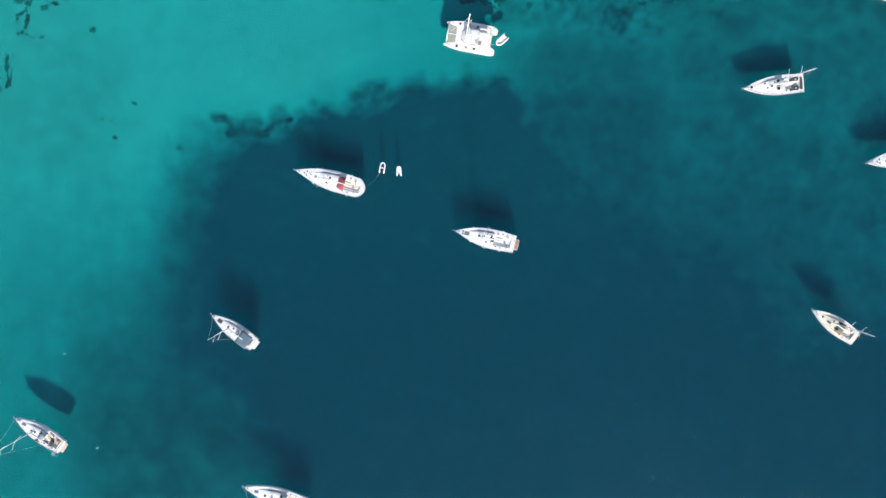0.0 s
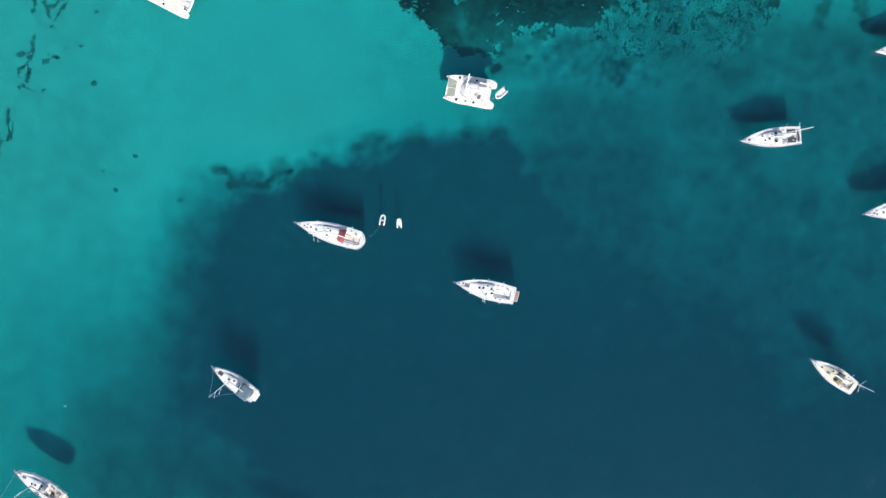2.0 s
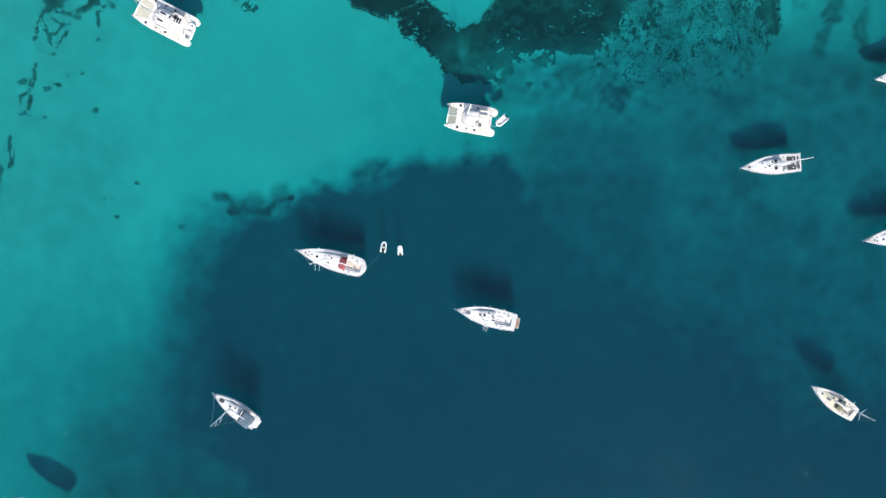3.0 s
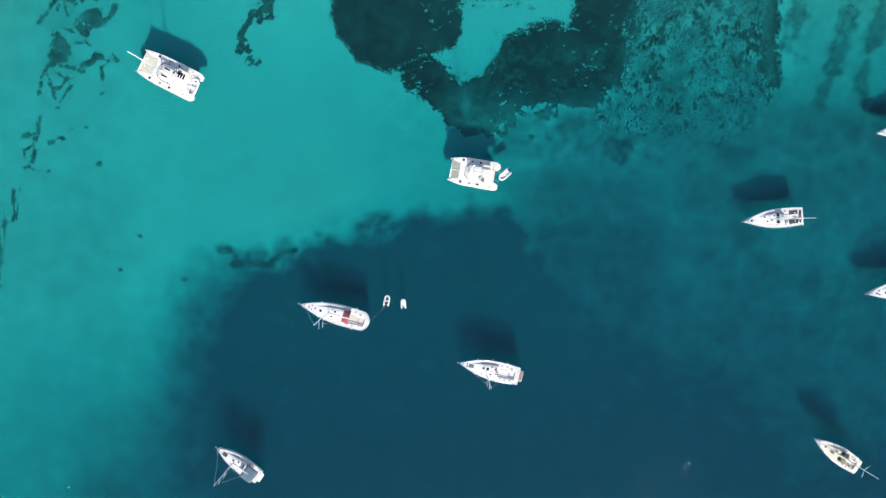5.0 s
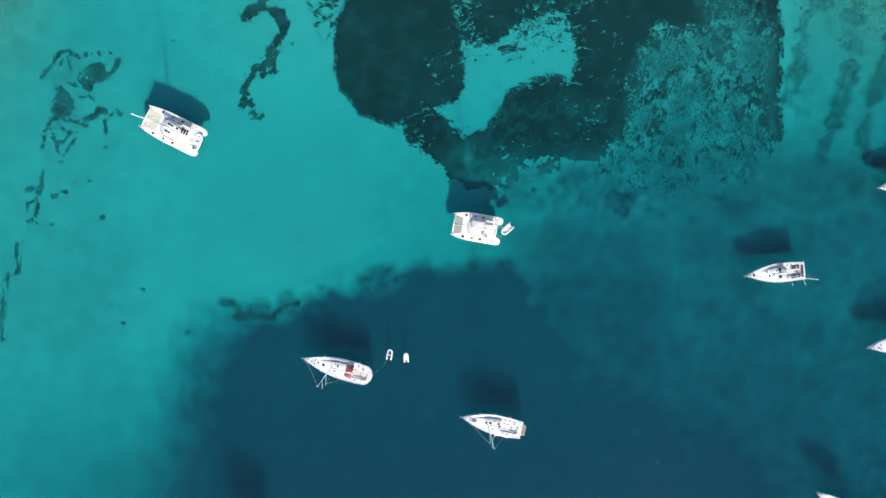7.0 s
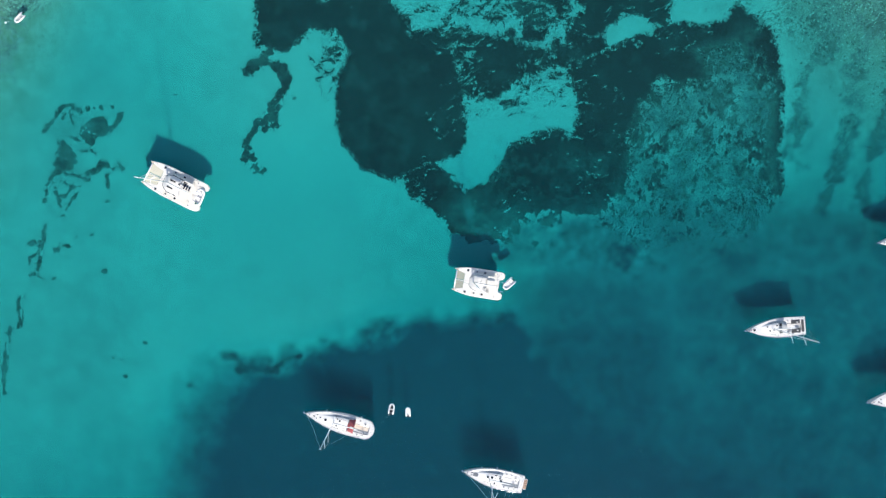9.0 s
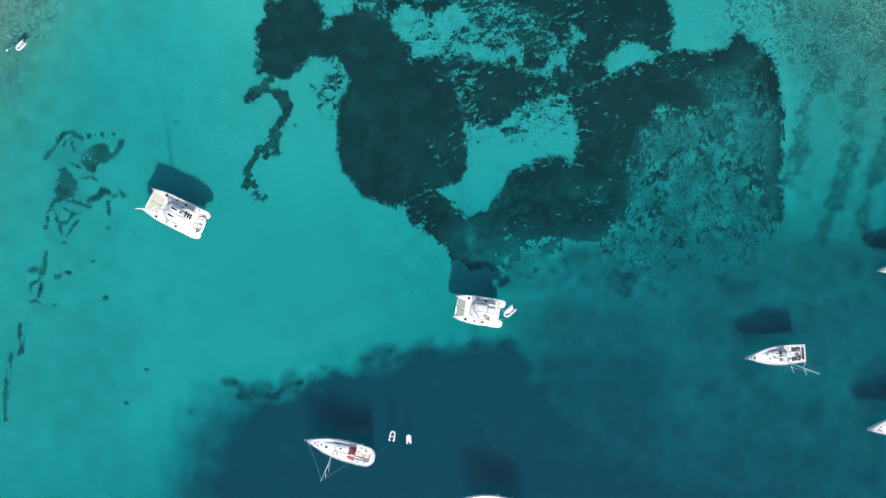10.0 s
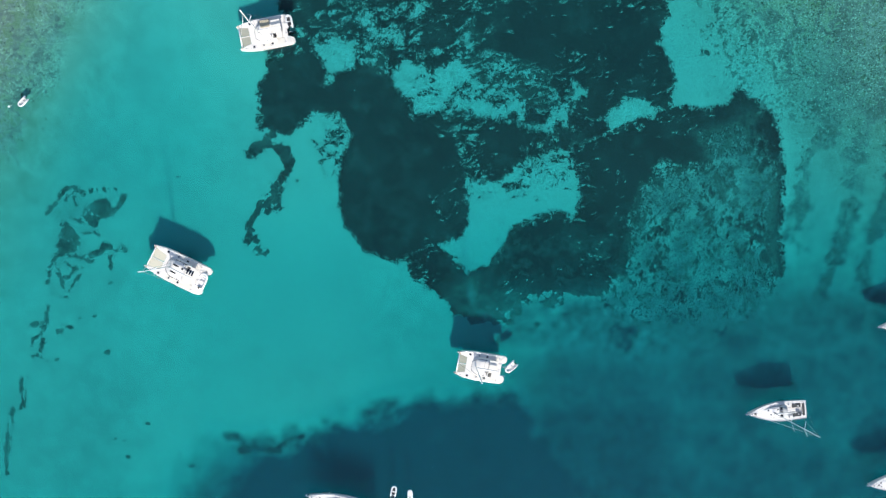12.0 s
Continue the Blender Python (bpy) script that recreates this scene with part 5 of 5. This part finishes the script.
    if hardtop:
        part("cockpit_roof", block(at(0.265), -beam * 0.02, rail(0.25) + 1.22, 0.17 * length, beam * 0.60, 0.12, 0.05), deck_tone, boat, "white rigid roof over the cockpit")
        for sx, sy in itertools.product((0.195, 0.335), (1, -1)):
            part("roof_post", tube([(at(sx), sy * beam * 0.27, rail(0.2) - 0.02), (at(sx), sy * beam * 0.27, rail(0.2) + 1.2)], 0.04, n=6), STEEL, boat)
    else:
        for sgn in (1, -1):
            part("cockpit_bench", block(at(0.215), sgn * beam * 0.20, rail(0.2) + 0.12, 0.14 * length, beam * 0.11, 0.38, 0.05), CUSHION, boat, "beige cushioned cockpit bench")
        part("cockpit_table", block(at(0.22), 0, rail(0.2) + 0.45, 0.09 * length, beam * 0.14, 0.05, 0.02), PALE_TEAK, boat)
    if solar:
        for k in range(3):
            part("solar_panel", block(at(0.225 + 0.042 * k), side * beam * 0.13, rail(0.2) + 1.31, 0.024 * length, beam * 0.17, 0.03, 0.01), SOLAR, boat, "dark blue solar panel on the roof")
    helm = part("helm_seat", block(at(0.325), side * beam * 0.20, rail(0.3) + 1.12, 0.09 * length, beam * 0.17, 0.30, 0.06), DARKCLOTH if dark_helm else WARM_GELCOAT, boat)
    part("steering_wheel", ring(at(0.375), side * beam * 0.20, rail(0.3) + 1.35, 0.34, 0.02, (1, 0, 0.3)), BLACK, helm)
    part("helm_console", block(at(0.39), side * beam * 0.20, rail(0.3) + 1.12, 0.28, beam * 0.12, 0.35, 0.05), WARM_GELCOAT, helm)
    for s, c in ((0.42, 0.26), (0.42, -0.26), (0.16, 0.40), (0.16, -0.40)):
        part("winch", drum(at(s), c * beam, rail(s) + (0.80 if abs(c) < 0.3 else 0.0), 0.10, 0.2, 12, r2=0.08), STEEL, boat)
    # rig
    mx = at(mast_at)
    foot = rail(0.6) + 0.55
    head = (mx - 0.35, 0, mast_height)
    mast = part("mast", tube([(mx, 0, foot), (mx - 0.17, 0, mast_height * 0.5), head], 0.13, 0.08, 10), WHITE_ALLOY, boat, smooth_=True)
    part("masthead_gear", block(head[0], 0, mast_height + 0.06, 0.26, 0.14, 0.10, 0.03), WHITE_ALLOY, mast)
    for sgn in (1, -1):
        tip = (mx - 0.8, sgn * 1.05, foot + (mast_height - foot) * 0.55)
        part("spreader", tube([(mx - 0.18, 0, tip[2] - 0.05), tip], 0.06, 0.045, 6), WHITE_ALLOY, mast)
        part("diamond_stay", tube([(mx, 0, foot + 1), tip, (head[0], 0, mast_height * 0.92)], 0.014, n=5), STEEL, mast)
        part("shroud", tube([(at(0.42), sgn * (off + hw * 0.42), rail(0.42)), (head[0], 0, mast_height * 0.92)], 0.018, n=5), STEEL, mast)
    part("furled_headsail", tube([(at(0.95), 0, rail(0.95) + 0.25), (at(0.95) * 0.5 + head[0] * 0.5, 0, mast_height * 0.46), (head[0], 0, mast_height * 0.9)], 0.045, 0.025, 8), SAILCLOTH, boat, "white headsail rolled round the forestay", True)
    bz = rail(0.5) + 2.0
    boom = part("boom", tube([(mx - 0.2, 0, bz), (at(0.17), 0, bz + 0.15)], 0.10, 0.09, 8), WHITE_ALLOY, boat)
    rings = []
    for k in range(9):
        px = mx - 0.25 + (at(0.18) - mx + 0.25) * k / 8
        r = 0.26 * (1 - 0.4 * k / 8) * (1 + 0.1 * math.sin(k * 1.9))
        rings.append([(px, r * 0.75 * math.cos(a), bz + 0.22 + r * math.sin(a)) for a in (2 * math.pi * i / 10 for i in range(10))])
    part("sail_bag", loft(rings), SAILCLOTH, boom, "stowed mainsail in its cover", True)
    for sgn in (1, -1):
        part("davit", tube([(at(0.13), sgn * beam * 0.16, rail(0.1)), (at(0.12), sgn * beam * 0.16, rail(0.1) + 0.9), (at(0.0), sgn * beam * 0.16, rail(0.1) + 1.0)], 0.05, n=7), STEEL, boat)
    if sun_pad:
        part("sun_pad", block(at(0.46), -side * beam * 0.26, rail(0.44) + 1.02, 1.9, 1.5, 0.14, 0.05), TAN, boat, "tan sun pad on the saloon roof")
    return boat


def smooth_step(k):
    k = min(1.0, max(0.0, k))
    return k * k * (3 - 2 * k)


def buoy(x, y, r, label):
    ob = thing("mooring_buoy", x, y, 0, label, "buoy", "small buoys")
    bm = bmesh.new()
    bmesh.ops.create_uvsphere(bm, u_segments=14, v_segments=9, radius=r, matrix=Matrix.Translation((0, 0, r * 0.35)) @ Matrix.Diagonal((1, 1, 0.85, 1)))
    part("float", bm, FLOAT, ob, smooth_=True)
    part("ring", ring(0, 0, r * 1.25, r * 0.28, r * 0.07, (1, 0, 0), 10), STEEL, ob)
    part("pennant", tube([(0, 0, r * 1.3), (r * 1.6, r * 0.5, 0.04), (r * 3.2, r * 1.6, 0.03)], 0.03, n=5), ROPE, ob)


def rope(points, label):
    ob = thing("tow_rope", 0, 0, 0, label, "rope")
    part("line", tube(points, 0.006, n=5), ROPE, ob)


# ---- the boats in the bay ----
yacht(-44.36, -20.75, 142.2, 10.71, 3.5, 16.2, "white sailing yacht with a slate blue cockpit awning", awning=SLATE, foredeck_cover=True, transom=0.86, wheels=1, hatches=((0.60, 0.0, 0.42, "square"), (0.50, 0.28, 0.40, "square"), (0.50, -0.22, 0.40, "square")), platform=(GELCOAT, 0.7, 2.0), heel=1.0)
yacht(-23.01, 9.83, 162.3, 14.72, 4.35, 20.6, "white sailing yacht with a red sprayhood and rounded stern", hood=RED, transom=0.90, round_stern=True, stay=0.024, cabin=(0.30, 0.78), hatches=((0.87, 0.05, 0.34, "square"), (0.83, 0.35, 0.3, "square"), (0.83, -0.4, 0.3, "square"), (0.78, 0.0, 0.34, "square"), (0.70, 0.1, 0.5, "square"), (0.53, 0.35, 0.36, "square"), (0.50, -0.2, 0.40, "square"), (0.54, -0.35, 0.3, "square")), fenders=2)
yacht(8.66, -2.96, 165.2, 12.65, 4.15, 19.2, "white sailing yacht with a teak bathing platform", platform=(TEAK, 0.95, 2.2), transom=0.88, hatches=((0.80, 0.02, 1.15, "long"), (0.87, 0.3, 0.34, "square"), (0.87, -0.35, 0.34, "square"), (0.60, -0.05, 0.42, "square"), (0.53, -0.1, 0.5, "square"), (0.47, 0.42, 0.36, "square"), (0.47, -0.40, 0.36, "square"), (0.375, 0.12, 0.62, "square"), (0.40, -0.18, 0.40, "square")), fenders=3, teak_cockpit=False)
yacht(-86.35, -41.47, 144.8, 11.37, 3.75, 18.0, "white sailing yacht with a cluttered cockpit and stern arch", arch=True, platform=(PALE_TEAK, 0.8, 2.2), hood=GREYCLOTH, transom=0.82, hatches=((0.80, 0.0, 0.9, "long"), (0.62, 0.15, 0.40, "square"), (0.55, 0.0, 0.45, "square"), (0.55, 0.45, 0.3, "square")), raft=True, fenders=2, clutter=True)
yacht(68.42, 26.44, -176.6, 12.2, 4.1, 19.7, "white sailing yacht with dark cockpit cushions", dark_lockers=True, transom=0.90, hood=GREYCLOTH, cabin=(0.38, 0.76), hatches=((0.88, 0.0, 0.5, "square"), (0.66, -0.3, 0.34, "square"), (0.62, 0.25, 0.34, "square"), (0.55, 0.1, 0.42, "square"), (0.50, -0.3, 0.36, "square")), heel=0.0, teak_cockpit=False)
# this yacht's olive hood is added to stand in for shade in its cockpit
yacht(80.70, -23.00, 143.9, 10.71, 3.75, 16.6, "cream-decked sailing yacht with a pale teak stern", roof_mat=CREAM, deck_mat=PALE_CREAM, transom=0.84, teak_cockpit=True, hatches=((0.78, 0.1, 0.42, "square"), (0.62, 0.2, 0.8, "long"), (0.56, -0.25, 0.42, "square"), (0.47, 0.35, 0.36, "square"), (0.45, -0.35, 0.36, "square")), hood=OLIVE_SHADE, platform=(CREAM, 0.6, 2.6), heel=-1.0)
yacht(-36.80, -56.53, 160.5, 14.13, 4.1, 18.5, "white sailing yacht anchored with bare mast", hood=GREYCLOTH, hatches=((0.80, 0.1, 0.9, "long"), (0.66, 0.2, 0.5, "square"), (0.56, 0.2, 0.5, "square")), lazy_bag=GREYCLOTH, mast_at=0.56)
yacht(93.98, 10.78, -174.7, 12.98, 4.2, 18.5, "white sailing yacht with many small deck hatches", hatches=((0.86, 0.1, 0.4, "square"), (0.82, 0.4, 0.34, "square"), (0.82, -0.4, 0.34, "square"), (0.72, 0.1, 0.45, "square")), hood=SLATE)
yacht(96.37, 43.82, -176.4, 12.05, 3.9, 17.5, "white sailing yacht lying at anchor", hatches=((0.82, 0.1, 0.5, "square"),), hood=SLATE)
catamaran(-55.15, 60.25, 151.5, 12.94, 6.3, 19.0, "large white catamaran with beige nets and solar panels", solar=True, dark_helm=False, side=-1, deck_tone=PALE_CREAM, hull_width=1.75, net_from=0.74)
catamaran(6.82, 37.95, 168.5, 10.54, 5.9, 18.5, "white catamaran with pale nets, dinghy astern", windows=False, hardtop=True, hull_width=1.7, net_mat=GREY_NET, net_from=0.79)
catamaran(-35.22, 107.98, -170.5, 11.22, 6.2, 17.5, "white catamaran moored over the seagrass meadow", windows=False, solar=False, hardtop=True, hull_width=1.75, sun_pad=True, net_mat=GREY_NET, net_from=0.78)
tender(-12.15, 12.18, 78.0, 2.15, "pale grey inflatable dinghy drifting behind a yacht", inside_mat=DARKCLOTH)
tender(-8.75, 11.40, 90.0, 1.9, "white covered inflatable dinghy floating astern", inside_mat=SAILCLOTH, cover=True)
tender(-86.02, 95.70, -135.2, 2.22, "white inflatable dinghy moored in the shallows", inside_mat=GREYCLOTH, engine=False)
tender(13.11, 37.37, -140.1, 2.75, "white rigid inflatable dinghy behind the catamaran", inside_mat=GELCOAT)
tender(-50.13, 57.76, 62.8, 3.33, "white tender hung across the stern on davits", z=1.0, inside_mat=GELCOAT, engine=True)
tender(-30.32, 110.42, 98.2, 2.57, "white tender hung across the stern", z=1.0, inside_mat=DARKCLOTH)
buoy(-80.55, -25.07, 0.12, "small white mooring buoy floating on the water")
buoy(-74.71, -45.43, 0.15, "small white mooring buoy floating on the water")
buoy(-88.90, 94.93, 0.2, "small white mooring buoy floating on the water")
rope([(11.71, 38.55, 0.90), (12.18, 37.14, 0.30)], "short white dinghy painter")
rope([(-16.2, 7.7, 1.00), (-14.2, 9.3, 0.15), (-12.4, 11.1, 0.25)], "thin white painter from the yacht to its dinghy")
